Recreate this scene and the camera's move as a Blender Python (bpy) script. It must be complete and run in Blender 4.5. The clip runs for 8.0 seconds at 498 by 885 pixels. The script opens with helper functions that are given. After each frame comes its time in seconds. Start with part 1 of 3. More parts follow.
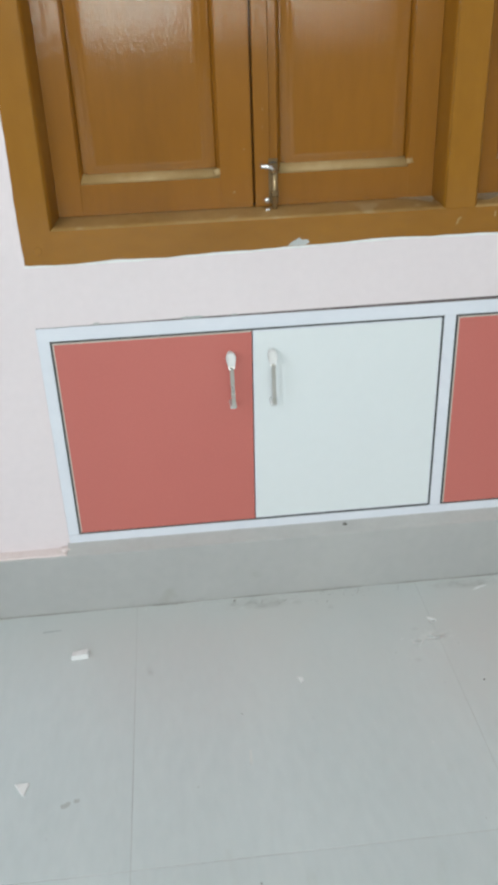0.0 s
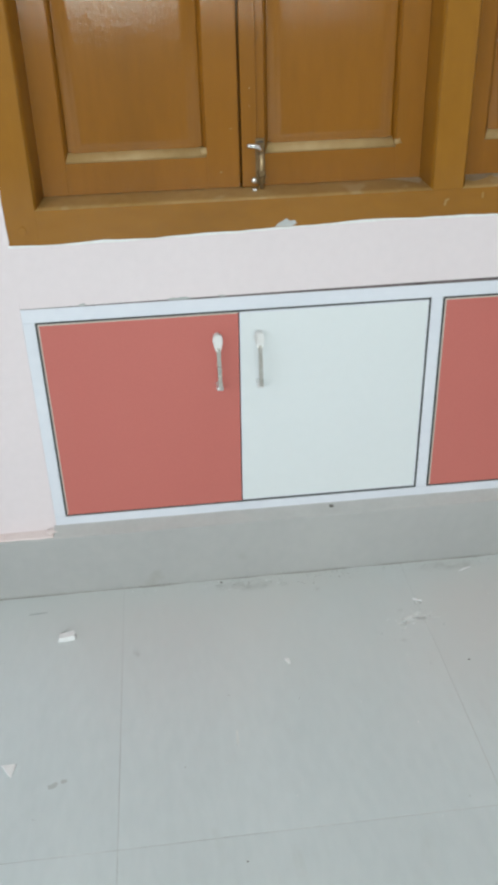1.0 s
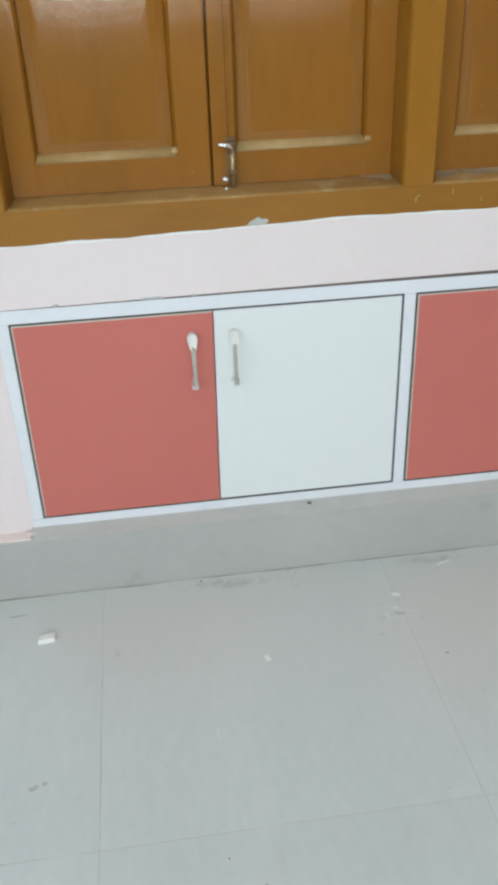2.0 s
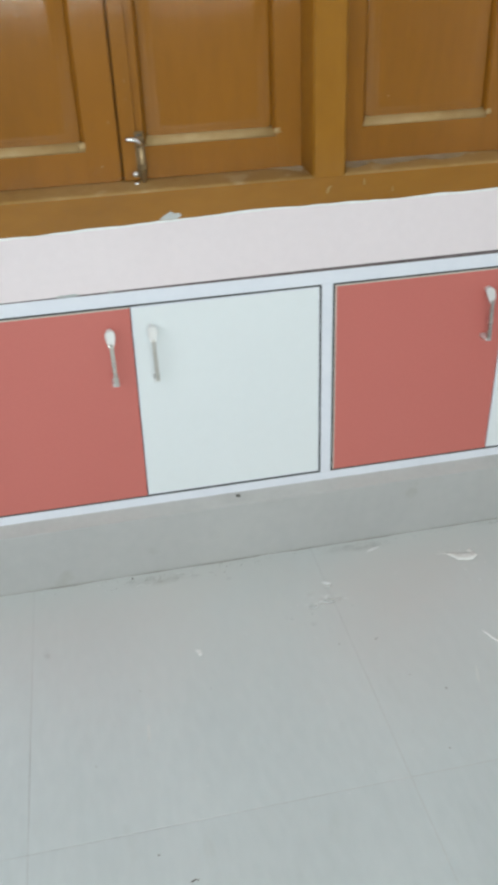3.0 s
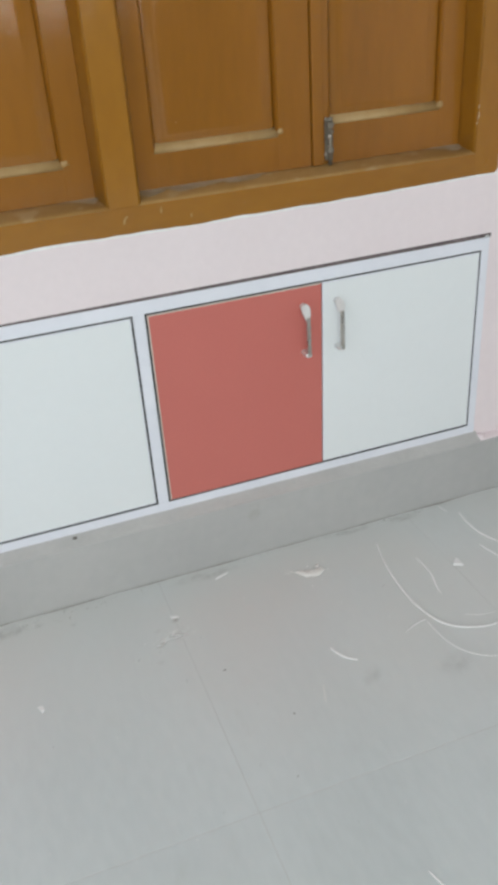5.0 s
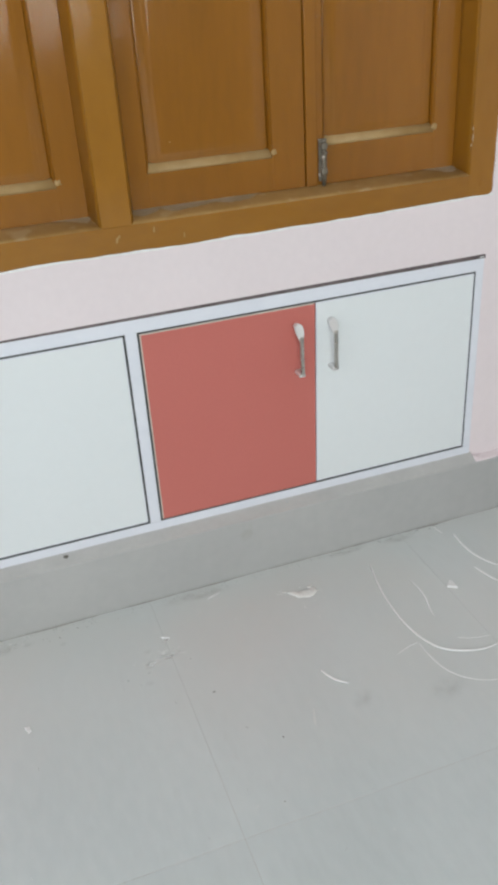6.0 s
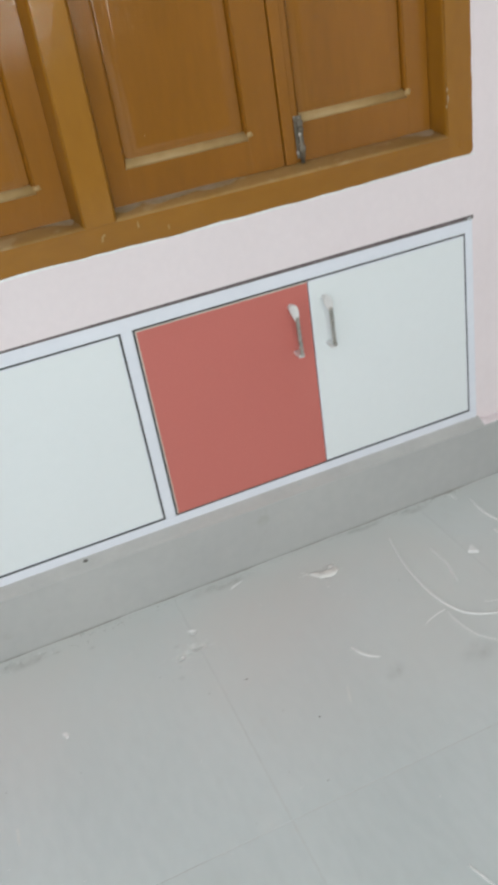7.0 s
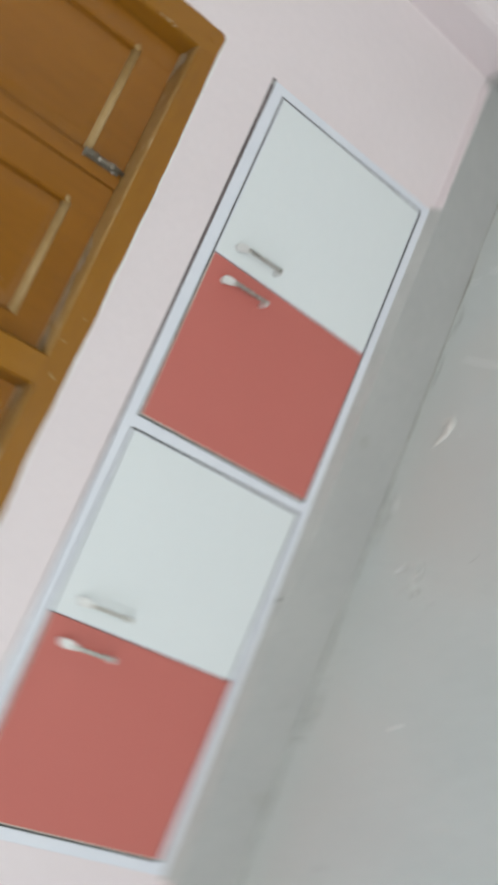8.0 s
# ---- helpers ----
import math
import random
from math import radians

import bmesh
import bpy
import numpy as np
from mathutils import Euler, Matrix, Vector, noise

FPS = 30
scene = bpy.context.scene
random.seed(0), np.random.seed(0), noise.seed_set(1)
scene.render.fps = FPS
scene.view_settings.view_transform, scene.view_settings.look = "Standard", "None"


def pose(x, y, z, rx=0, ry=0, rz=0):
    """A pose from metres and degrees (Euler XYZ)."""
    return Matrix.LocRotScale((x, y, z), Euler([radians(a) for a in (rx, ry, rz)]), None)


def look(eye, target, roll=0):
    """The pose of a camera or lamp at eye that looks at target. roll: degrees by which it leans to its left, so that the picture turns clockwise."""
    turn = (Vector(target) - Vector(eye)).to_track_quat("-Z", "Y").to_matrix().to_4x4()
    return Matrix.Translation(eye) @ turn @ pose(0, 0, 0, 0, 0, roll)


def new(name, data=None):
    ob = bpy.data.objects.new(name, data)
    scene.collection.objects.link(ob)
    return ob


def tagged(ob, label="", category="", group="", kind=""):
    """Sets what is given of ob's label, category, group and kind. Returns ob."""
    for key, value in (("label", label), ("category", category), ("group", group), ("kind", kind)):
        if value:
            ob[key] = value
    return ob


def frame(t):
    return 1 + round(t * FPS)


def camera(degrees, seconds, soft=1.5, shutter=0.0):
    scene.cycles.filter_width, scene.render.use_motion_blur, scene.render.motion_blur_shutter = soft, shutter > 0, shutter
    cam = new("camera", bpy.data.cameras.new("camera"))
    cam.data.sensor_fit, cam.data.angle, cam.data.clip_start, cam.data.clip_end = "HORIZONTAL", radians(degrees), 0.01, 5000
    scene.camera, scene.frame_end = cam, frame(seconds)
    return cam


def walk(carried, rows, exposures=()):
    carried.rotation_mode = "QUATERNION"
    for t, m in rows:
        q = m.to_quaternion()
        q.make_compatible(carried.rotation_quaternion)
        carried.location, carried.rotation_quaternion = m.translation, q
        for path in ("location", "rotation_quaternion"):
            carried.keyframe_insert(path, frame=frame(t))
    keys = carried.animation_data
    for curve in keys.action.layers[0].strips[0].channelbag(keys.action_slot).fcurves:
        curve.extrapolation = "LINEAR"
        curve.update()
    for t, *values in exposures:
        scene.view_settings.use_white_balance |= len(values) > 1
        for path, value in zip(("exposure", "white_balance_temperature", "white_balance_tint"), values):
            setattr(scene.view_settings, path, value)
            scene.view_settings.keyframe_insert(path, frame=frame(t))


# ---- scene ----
cam = camera(33.1, 8.0, soft=4.0, shutter=0.7)
PATH = [
    (0, (0.232, -1.452, 1.142), (0.377, 0.304, 0.195), -2.2),
    (0.5, (0.229, -1.447, 1.145), (0.372, 0.289, 0.163), -1.8),
    (1, (0.233, -1.451, 1.14), (0.405, 0.282, 0.156), -1.7),
    (1.2, (0.238, -1.449, 1.144), (0.412, 0.279, 0.152), -1.9),
    (2.3, (0.257, -1.456, 1.142), (0.492, 0.266, 0.152), -2.1),
    (2.5, (0.27, -1.45, 1.155), (0.524, 0.254, 0.139), -2.1),
    (3, (0.307, -1.462, 1.145), (0.619, 0.234, 0.134), -2.4),
    (3.5, (0.339, -1.464, 1.146), (0.724, 0.215, 0.13), -2.3),
    (4, (0.381, -1.463, 1.156), (0.851, 0.185, 0.124), -2.8),
    (4.5, (0.417, -1.46, 1.155), (0.943, 0.161, 0.108), -3.3),
    (5, (0.458, -1.448, 1.16), (1.001, 0.193, 0.154), -4.1),
    (5.2, (0.47, -1.448, 1.166), (1.033, 0.195, 0.173), -4.0),
    (6.3, (0.495, -1.449, 1.157), (1.023, 0.228, 0.203), -4.1),
    (6.5, (0.504, -1.455, 1.155), (1.025, 0.23, 0.212), -5.1),
    (7, (0.484, -1.452, 1.146), (1.002, 0.211, 0.163), -10.1),
    (7.2, (0.494, -1.455, 1.148), (0.989, 0.203, 0.144), -12.8),
    (7.3, (0.499, -1.456, 1.15), (1.034, 0.186, 0.141), -17.2),
    (7.4, (0.497, -1.463, 1.149), (1.049, 0.178, 0.148), -23.0),
    (7.5, (0.491, -1.463, 1.138), (1.052, 0.185, 0.153), -28.4),
    (7.6, (0.483, -1.465, 1.137), (1.037, 0.178, 0.141), -33.9),
    (7.7, (0.478, -1.464, 1.138), (0.99, 0.201, 0.155), -39.8),
    (7.8, (0.48, -1.464, 1.138), (0.964, 0.216, 0.165), -46.1),
    (7.9, (0.478, -1.457, 1.144), (0.917, 0.234, 0.17), -53.2),
    (8, (0.472, -1.452, 1.151), (0.871, 0.266, 0.209), -60.8),
]
walk(cam, [(t, look(e, g, r)) for t, e, g, r in PATH], exposures=[(0.0, 0.0, 6460, 10.5), (1.2, 0.01, 6440, 10), (3.0, 0.03, 6460, 10.5), (3.5, 0.03, 6480, 11), (4.0, -0.02, 6560, 13), (5.0, -0.05, 6610, 14.5),
     (7.0, -0.02, 6600, 13.5), (7.5, -0.05, 6590, 13), (8.0, -0.10, 6660, 13)])

# ---------- world and daylight ----------
world = bpy.data.worlds.new("world")
scene.world = world
world.use_nodes = True
sky = world.node_tree.nodes.new("ShaderNodeTexSky")
sky.sky_type, sky.sun_disc = "NISHITA", False
sky.sun_elevation, sky.sun_rotation = radians(50), radians(200)
world.node_tree.links.new(sky.outputs[0], world.node_tree.nodes["Background"].inputs[0])
world.node_tree.nodes["Background"].inputs[1].default_value = 0.1


def area_lamp(name, eye, target, wide, high, watts, color):
    data = bpy.data.lights.new(name, "AREA")
    data.shape, data.size, data.size_y, data.energy, data.color = "RECTANGLE", wide, high, watts, color
    lamp = new(name, data)
    lamp.matrix_world = look(eye, target)
    return lamp


# room: the cabinet wall stands at y = 0, daylight comes from three windows opposite and one in the west wall
WEST, EAST, SOUTH, CEIL = -3.2, 2.6, -4.2, 2.9
COOL = (0.94, 0.98, 1.005)
LEAFY = (0.885, 0.995, 0.955)
WINDOWS = [(-2.55, -1.55, 0.95, 2.65, 36, COOL, 1.5), (-0.30, 0.40, 0.92, 2.65, 50, LEAFY, 0.05), (1.10, 1.30, 0.90, 2.65, 21, LEAFY, 1.20)]  # x0, x1, z0, z1, watts, colour, aim
for wx0, wx1, wz0, wz1, watts, color, aim in WINDOWS:
    area_lamp("window_daylight", ((wx0 + wx1) / 2, SOUTH - 0.10, (wz0 + wz1) / 2), (aim, 0, (wz0 + wz1) / 2 - 0.5), wx1 - wx0, wz1 - wz0, watts, color)
SIDE = (-3.60, -2.20, 0.95, 2.75)  # the west window: y0, y1, z0, z1
area_lamp("window_daylight", (WEST - 0.08, (SIDE[0] + SIDE[1]) / 2, (SIDE[2] + SIDE[3]) / 2), (1.5, -0.4, 0.7), SIDE[1] - SIDE[0], SIDE[3] - SIDE[2], 28, COOL)
scene.view_settings.exposure = 0.0


# ---------- materials ----------
def surface(name, dark, light, rough=0.5, metal=0.0, coarse=4.0, fine=60.0, stretch=(1, 1, 1), bump=0.1, bump_scale=0.0,
            coat=0.0, coat_rough=0.1, speck=None, speck_amount=0.0, speck_scale=30.0, vary=0.0, rough_vary=0.1, ior=1.5, bump_fine=0.0):
    m = bpy.data.materials.new(name)
    m.use_nodes = True
    n, link = m.node_tree.nodes, m.node_tree.links
    shader = n["Principled BSDF"]
    place = n.new("ShaderNodeNewGeometry")
    mapping = n.new("ShaderNodeMapping")
    mapping.inputs["Scale"].default_value = stretch
    link.new(place.outputs["Position"], mapping.inputs["Vector"])

    def noise_at(scale, detail):
        t = n.new("ShaderNodeTexNoise")
        t.inputs["Scale"].default_value, t.inputs["Detail"].default_value = scale, detail
        link.new(mapping.outputs[0], t.inputs["Vector"])
        return t.outputs["Fac"]

    def maths(kind, a, b):
        k = n.new("ShaderNodeMath")
        k.operation = kind
        for i, v in enumerate((a, b)):
            if isinstance(v, (int, float)):
                k.inputs[i].default_value = v
            else:
                link.new(v, k.inputs[i])
        return k.outputs[0]

    big, small = noise_at(coarse, 5), noise_at(fine, 3)
    both = maths("ADD", maths("MULTIPLY", big, 0.65), maths("MULTIPLY", small, 0.35))
    ramp = n.new("ShaderNodeValToRGB")
    ramp.color_ramp.elements[0].position, ramp.color_ramp.elements[1].position = 0.33, 0.67
    ramp.color_ramp.elements[0].color, ramp.color_ramp.elements[1].color = (*dark, 1), (*light, 1)
    link.new(both, ramp.inputs[0])
    color = ramp.outputs[0]
    if vary:
        info = n.new("ShaderNodeObjectInfo")
        tone = n.new("ShaderNodeHueSaturation")
        link.new(color, tone.inputs["Color"])
        link.new(maths("ADD", maths("MULTIPLY", info.outputs["Random"], vary), 1 - vary / 2), tone.inputs["Value"])
        color = tone.outputs[0]
    if speck:
        cut = n.new("ShaderNodeMapRange")
        cut.inputs["From Min"].default_value, cut.inputs["From Max"].default_value = 0.72 - speck_amount, 0.80 - speck_amount
        link.new(noise_at(speck_scale, 6), cut.inputs["Value"])
        mix = n.new("ShaderNodeMix")
        mix.data_type = "RGBA"
        link.new(cut.outputs[0], mix.inputs["Factor"])
        link.new(color, mix.inputs["A"])
        mix.inputs["B"].default_value = (*speck, 1)
        color = mix.outputs["Result"]
    link.new(color, shader.inputs["Base Color"])
    link.new(maths("ADD", maths("MULTIPLY", big, 2 * rough_vary), rough - rough_vary), shader.inputs["Roughness"])
    shader.inputs["Specular IOR Level"].default_value = 0.25 if coat else 0.5
    shader.inputs["Metallic"].default_value, shader.inputs["IOR"].default_value = metal, ior
    shader.inputs["Coat Weight"].default_value, shader.inputs["Coat Roughness"].default_value = coat, coat_rough
    if bump:
        b = n.new("ShaderNodeBump")
        b.inputs["Strength"].default_value, b.inputs["Distance"].default_value = bump, 0.002
        height = noise_at(bump_scale, 4) if bump_scale else both
        if bump_fine:
            height = maths("ADD", maths("MULTIPLY", height, 0.55), maths("MULTIPLY", noise_at(bump_fine, 3), 0.27))
        link.new(height, b.inputs["Height"])
        link.new(b.outputs[0], shader.inputs["Normal"])
        if coat:
            link.new(b.outputs[0], shader.inputs["Coat Normal"])
    return m


PINK = surface("pink_wall_paint", (0.75, 0.676, 0.694), (0.80, 0.721, 0.738), 0.55, coarse=2.2, fine=60, bump=0.12, bump_scale=140)
# dark colour added to the unseen south wall to cut bounce and varnish reflections
UMBER = surface("reflection_cutting_brown", (0.20, 0.16, 0.12), (0.25, 0.20, 0.15), 0.6, coarse=2.2, fine=90, bump=0.2)
CEMENT = surface("pale_cement", (0.45, 0.465, 0.46), (0.51, 0.52, 0.515), 0.8, coarse=12, fine=120, bump=0.5)
BED = surface("pale_cement_bed", (0.44, 0.442, 0.43), (0.50, 0.50, 0.485), 0.8, coarse=12, fine=90, bump=0.4)
PEACH = surface("peach_plaster", (0.73, 0.625, 0.60), (0.80, 0.71, 0.69), 0.75, coarse=20, fine=140, bump=0.5)
WHITEWASH = surface("white_ceiling_paint", (0.78, 0.78, 0.77), (0.84, 0.84, 0.83), 0.7, coarse=2, fine=80, bump=0.1)
TILE = surface("grey_vitrified_tile", (0.537, 0.604, 0.610), (0.611, 0.675, 0.681), 0.40, coarse=2.4, fine=38, bump=0.03, vary=0.03, stretch=(1.7, 0.6, 1),
               speck=(0.545, 0.605, 0.602), speck_amount=0.05, speck_scale=9, rough_vary=0.1)


def wall_side_tint(m, tint_color, near, far, most, eastward=0.30):
    """Mixes another colour in over the tiles near the cabinet wall, patchy, thinning out into the room and towards the
    west.
    """
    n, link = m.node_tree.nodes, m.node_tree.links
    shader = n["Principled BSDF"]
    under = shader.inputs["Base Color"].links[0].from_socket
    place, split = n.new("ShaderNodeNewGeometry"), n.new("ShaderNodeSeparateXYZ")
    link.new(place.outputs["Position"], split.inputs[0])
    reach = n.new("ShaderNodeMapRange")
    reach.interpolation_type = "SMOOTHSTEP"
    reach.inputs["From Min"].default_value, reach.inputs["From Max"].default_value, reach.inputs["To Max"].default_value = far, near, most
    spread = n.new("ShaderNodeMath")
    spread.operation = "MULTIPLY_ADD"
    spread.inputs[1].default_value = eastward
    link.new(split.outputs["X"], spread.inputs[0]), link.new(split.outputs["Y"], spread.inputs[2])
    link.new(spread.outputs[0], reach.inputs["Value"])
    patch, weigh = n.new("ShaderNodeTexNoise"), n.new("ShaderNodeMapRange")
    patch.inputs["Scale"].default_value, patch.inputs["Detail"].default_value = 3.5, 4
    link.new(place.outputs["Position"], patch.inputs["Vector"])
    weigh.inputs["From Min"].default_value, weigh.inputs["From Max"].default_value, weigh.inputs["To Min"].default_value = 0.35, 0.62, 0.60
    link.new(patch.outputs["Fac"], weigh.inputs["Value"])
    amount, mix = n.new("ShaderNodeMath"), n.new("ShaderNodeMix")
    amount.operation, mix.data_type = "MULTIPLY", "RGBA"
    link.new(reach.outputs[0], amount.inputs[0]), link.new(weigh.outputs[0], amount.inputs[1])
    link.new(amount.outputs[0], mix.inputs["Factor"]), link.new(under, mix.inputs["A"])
    mix.inputs["B"].default_value = (*tint_color, 1)
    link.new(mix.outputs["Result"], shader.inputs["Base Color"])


wall_side_tint(TILE, (0.616, 0.633, 0.612), 0.10, -0.50, 0.9)
JOINT = surface("tile_joint", (0.25, 0.27, 0.27), (0.64, 0.68, 0.675), 0.8, coarse=3.1, fine=90)
wall_side_tint(JOINT, (0.575, 0.60, 0.585), 0.10, -0.45, 0.68, 1.0)
SKIRT = surface("skirting_tile", (0.402, 0.407, 0.402), (0.456, 0.459, 0.448), 0.4, coarse=3, fine=40, bump=0.04,
                speck=(0.37, 0.365, 0.34), speck_amount=0.04, speck_scale=9)
WOOD = surface("varnished_wood", (0.230, 0.0885, 0.0062), (0.287, 0.1110, 0.0088), 0.50, coarse=1.6, fine=16, stretch=(4, 4, 0.7), bump=0.34,
               bump_scale=15, bump_fine=120, coat=0.7, coat_rough=0.10, ior=1.36, rough_vary=0.08, vary=0.06)
WOOD_RAIL = surface("varnished_wood_rail", (0.223, 0.0920, 0.0062), (0.266, 0.110, 0.0088), 0.50, coarse=1.6, fine=16, stretch=(1.1, 4, 4), bump=0.17,
                    bump_scale=15, bump_fine=120, coat=0.7, coat_rough=0.10, ior=1.36, rough_vary=0.08, vary=0.06)
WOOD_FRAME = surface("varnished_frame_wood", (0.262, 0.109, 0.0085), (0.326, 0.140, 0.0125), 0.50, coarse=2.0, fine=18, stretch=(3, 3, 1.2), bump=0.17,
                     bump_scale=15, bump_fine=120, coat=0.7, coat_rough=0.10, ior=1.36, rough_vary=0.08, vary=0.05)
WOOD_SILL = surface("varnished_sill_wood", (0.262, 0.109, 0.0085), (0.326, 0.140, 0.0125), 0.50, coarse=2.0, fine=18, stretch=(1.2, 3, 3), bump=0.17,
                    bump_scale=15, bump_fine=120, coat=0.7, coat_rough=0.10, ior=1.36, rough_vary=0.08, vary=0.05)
# paler varnish: dust plus the light on up-facing mouldings, put into the colour
DUSTY_LIT = surface("dusty_lit_varnish", (0.335, 0.185, 0.050), (0.425, 0.270, 0.108), 0.5, coarse=9, fine=70, bump=0.2, coat=0.3, coat_rough=0.2,
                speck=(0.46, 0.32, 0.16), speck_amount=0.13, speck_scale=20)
DUST_GLINT = surface("pale_dust_and_glint", (0.48, 0.345, 0.18), (0.62, 0.50, 0.35), 0.9, coarse=30, fine=140, bump=0.15)
# lower beads: paler colour holds both a dust film and light from above
DUST_FILM_LIT = surface("lit_dust_film_on_varnish", (0.325, 0.195, 0.066), (0.425, 0.29, 0.130), 0.5, coarse=14, fine=70, bump=0.15)
WHITE = surface("white_laminate", (0.732, 0.774, 0.788), (0.757, 0.797, 0.811), 0.30, coarse=1.6, fine=50, bump=0.015)
FRAME = surface("white_frame_laminate", (0.705, 0.735, 0.805), (0.765, 0.79, 0.85), 0.35, coarse=8, fine=60, bump=0.04)
RED = surface("coral_red_laminate", (0.530, 0.147, 0.121), (0.565, 0.164, 0.136), 0.42, coarse=2.5, fine=240, bump=0.06)
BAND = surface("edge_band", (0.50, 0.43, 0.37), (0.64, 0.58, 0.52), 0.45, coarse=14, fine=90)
SHADOW_GAP = surface("shaded_gap_brown", (0.085, 0.068, 0.068), (0.185, 0.150, 0.150), 0.85, coarse=22, fine=160, bump=0.4)
GAP_SHADE = surface("dark_gap_shade", (0.045, 0.05, 0.05), (0.08, 0.085, 0.084), 0.6, coarse=20, fine=120)
INSIDE = surface("dark_board", (0.05, 0.045, 0.04), (0.08, 0.07, 0.06), 0.8)
CHROME = surface("chrome", (0.78, 0.78, 0.77), (0.86, 0.86, 0.85), 0.16, metal=1.0, coarse=20, fine=120, rough_vary=0.05, bump=0)
SATIN = surface("satin_chrome", (0.68, 0.685, 0.68), (0.76, 0.765, 0.76), 0.40, metal=0.55, coarse=20, fine=120, rough_vary=0.05, bump=0)
NICKEL = surface("brushed_nickel", (0.48, 0.455, 0.42), (0.62, 0.595, 0.56), 0.28, metal=1.0, coarse=30, fine=200, rough_vary=0.06, bump=0.05)
AGED = surface("dull_bolt_plate", (0.105, 0.060, 0.018), (0.19, 0.120, 0.050), 0.42, metal=0.35, coarse=40, fine=160, bump=0.2)
BRASSY = surface("worn_brassy_steel", (0.34, 0.235, 0.12), (0.46, 0.345, 0.20), 0.34, metal=0.7, coarse=40, fine=160, bump=0.1)
STAINED = surface("paint_stained_steel", (0.105, 0.090, 0.066), (0.215, 0.190, 0.150), 0.45, metal=0.4, coarse=40, fine=160, bump=0.5,
                  speck=(0.62, 0.58, 0.52), speck_amount=0.10, speck_scale=110)
CHIPWHITE = surface("white_plaster_chip", (0.75, 0.76, 0.755), (0.86, 0.875, 0.875), 0.7, coarse=60, fine=200, bump=0.4)
CHIPDULL = surface("dusty_plaster", (0.70, 0.70, 0.67), (0.83, 0.835, 0.81), 0.85, coarse=60, fine=200, bump=0.4)
WIREWHITE = surface("white_plastic_strand", (0.87, 0.88, 0.88), (0.92, 0.93, 0.93), 0.35, coarse=30, fine=90, bump=0)
SMUDGE = surface("grey_smudge", (0.39, 0.425, 0.422), (0.485, 0.525, 0.52), 0.7, coarse=60, fine=200, bump=0)
DIRT = surface("grey_brown_dirt", (0.29, 0.285, 0.26), (0.46, 0.46, 0.43), 0.85, coarse=14, fine=120, bump=0.2)
SCUFF = surface("whitish_scuff", (0.62, 0.655, 0.64), (0.70, 0.73, 0.715), 0.6, coarse=60, fine=200, bump=0)


def stain(name, color, most):
    """Dirt trodden thin on the tiles: patchy, and fading out towards the edge of its patch."""
    m = surface(name, tuple(c * 0.93 for c in color), color, 0.55, coarse=50, fine=180, bump=0)
    n, link = m.node_tree.nodes, m.node_tree.links
    at, away, fade = n.new("ShaderNodeTexCoord"), n.new("ShaderNodeVectorMath"), n.new("ShaderNodeMapRange")
    away.operation = "DISTANCE"
    away.inputs[1].default_value = (0.5, 0.5, 0.5)
    flat = n.new("ShaderNodeVectorMath")
    flat.operation = "MULTIPLY_ADD"
    flat.inputs[1].default_value, flat.inputs[2].default_value = (1, 1, 0), (0, 0, 0.5)
    link.new(at.outputs["Generated"], flat.inputs[0]), link.new(flat.outputs[0], away.inputs[0])
    fade.interpolation_type = "SMOOTHSTEP"
    fade.inputs["From Min"].default_value, fade.inputs["From Max"].default_value = 0.5, 0.05
    link.new(away.outputs["Value"], fade.inputs["Value"])
    patch, cut, both = n.new("ShaderNodeTexNoise"), n.new("ShaderNodeMapRange"), n.new("ShaderNodeMath")
    patch.inputs["Scale"].default_value, patch.inputs["Detail"].default_value = 40, 3
    link.new(at.outputs["Object"], patch.inputs["Vector"])
    cut.inputs["From Min"].default_value, cut.inputs["From Max"].default_value, cut.inputs["To Max"].default_value = 0.30, 0.72, most
    link.new(patch.outputs["Fac"], cut.inputs["Value"])
    both.operation = "MULTIPLY"
    link.new(fade.outputs[0], both.inputs[0]), link.new(cut.outputs[0], both.inputs[1])
    link.new(both.outputs[0], n["Principled BSDF"].inputs["Alpha"])
    return m


STAIN = stain("trodden_dirt", (0.46, 0.495, 0.485), 0.17)
PALE_STAIN = stain("trodden_plaster", (0.76, 0.775, 0.755), 0.8)
BROWN_STAIN = stain("brownish_dirt", (0.54, 0.53, 0.49), 0.30)
GRIME = surface("dark_crumb", (0.07, 0.065, 0.055), (0.16, 0.15, 0.13), 0.8, coarse=60, fine=200)


# ---------- mesh helpers ----------
def box(bm, x0, x1, y0, y1, z0, z1, bevel=0.0):
    made = bmesh.ops.create_cube(bm, size=1.0)["verts"]
    for v in made:
        v.co = Vector((x0 + (v.co.x + 0.5) * (x1 - x0), y0 + (v.co.y + 0.5) * (y1 - y0), z0 + (v.co.z + 0.5) * (z1 - z0)))
    if bevel:
        edges = list({e for v in made for e in v.link_edges})
        bmesh.ops.bevel(bm, geom=edges, offset=bevel, segments=2, affect="EDGES", profile=0.5)
    return bm


def boxes(*rows, bevel=0.0):
    bm = bmesh.new()
    for r in rows:
        box(bm, *r, bevel=bevel)
    return bm


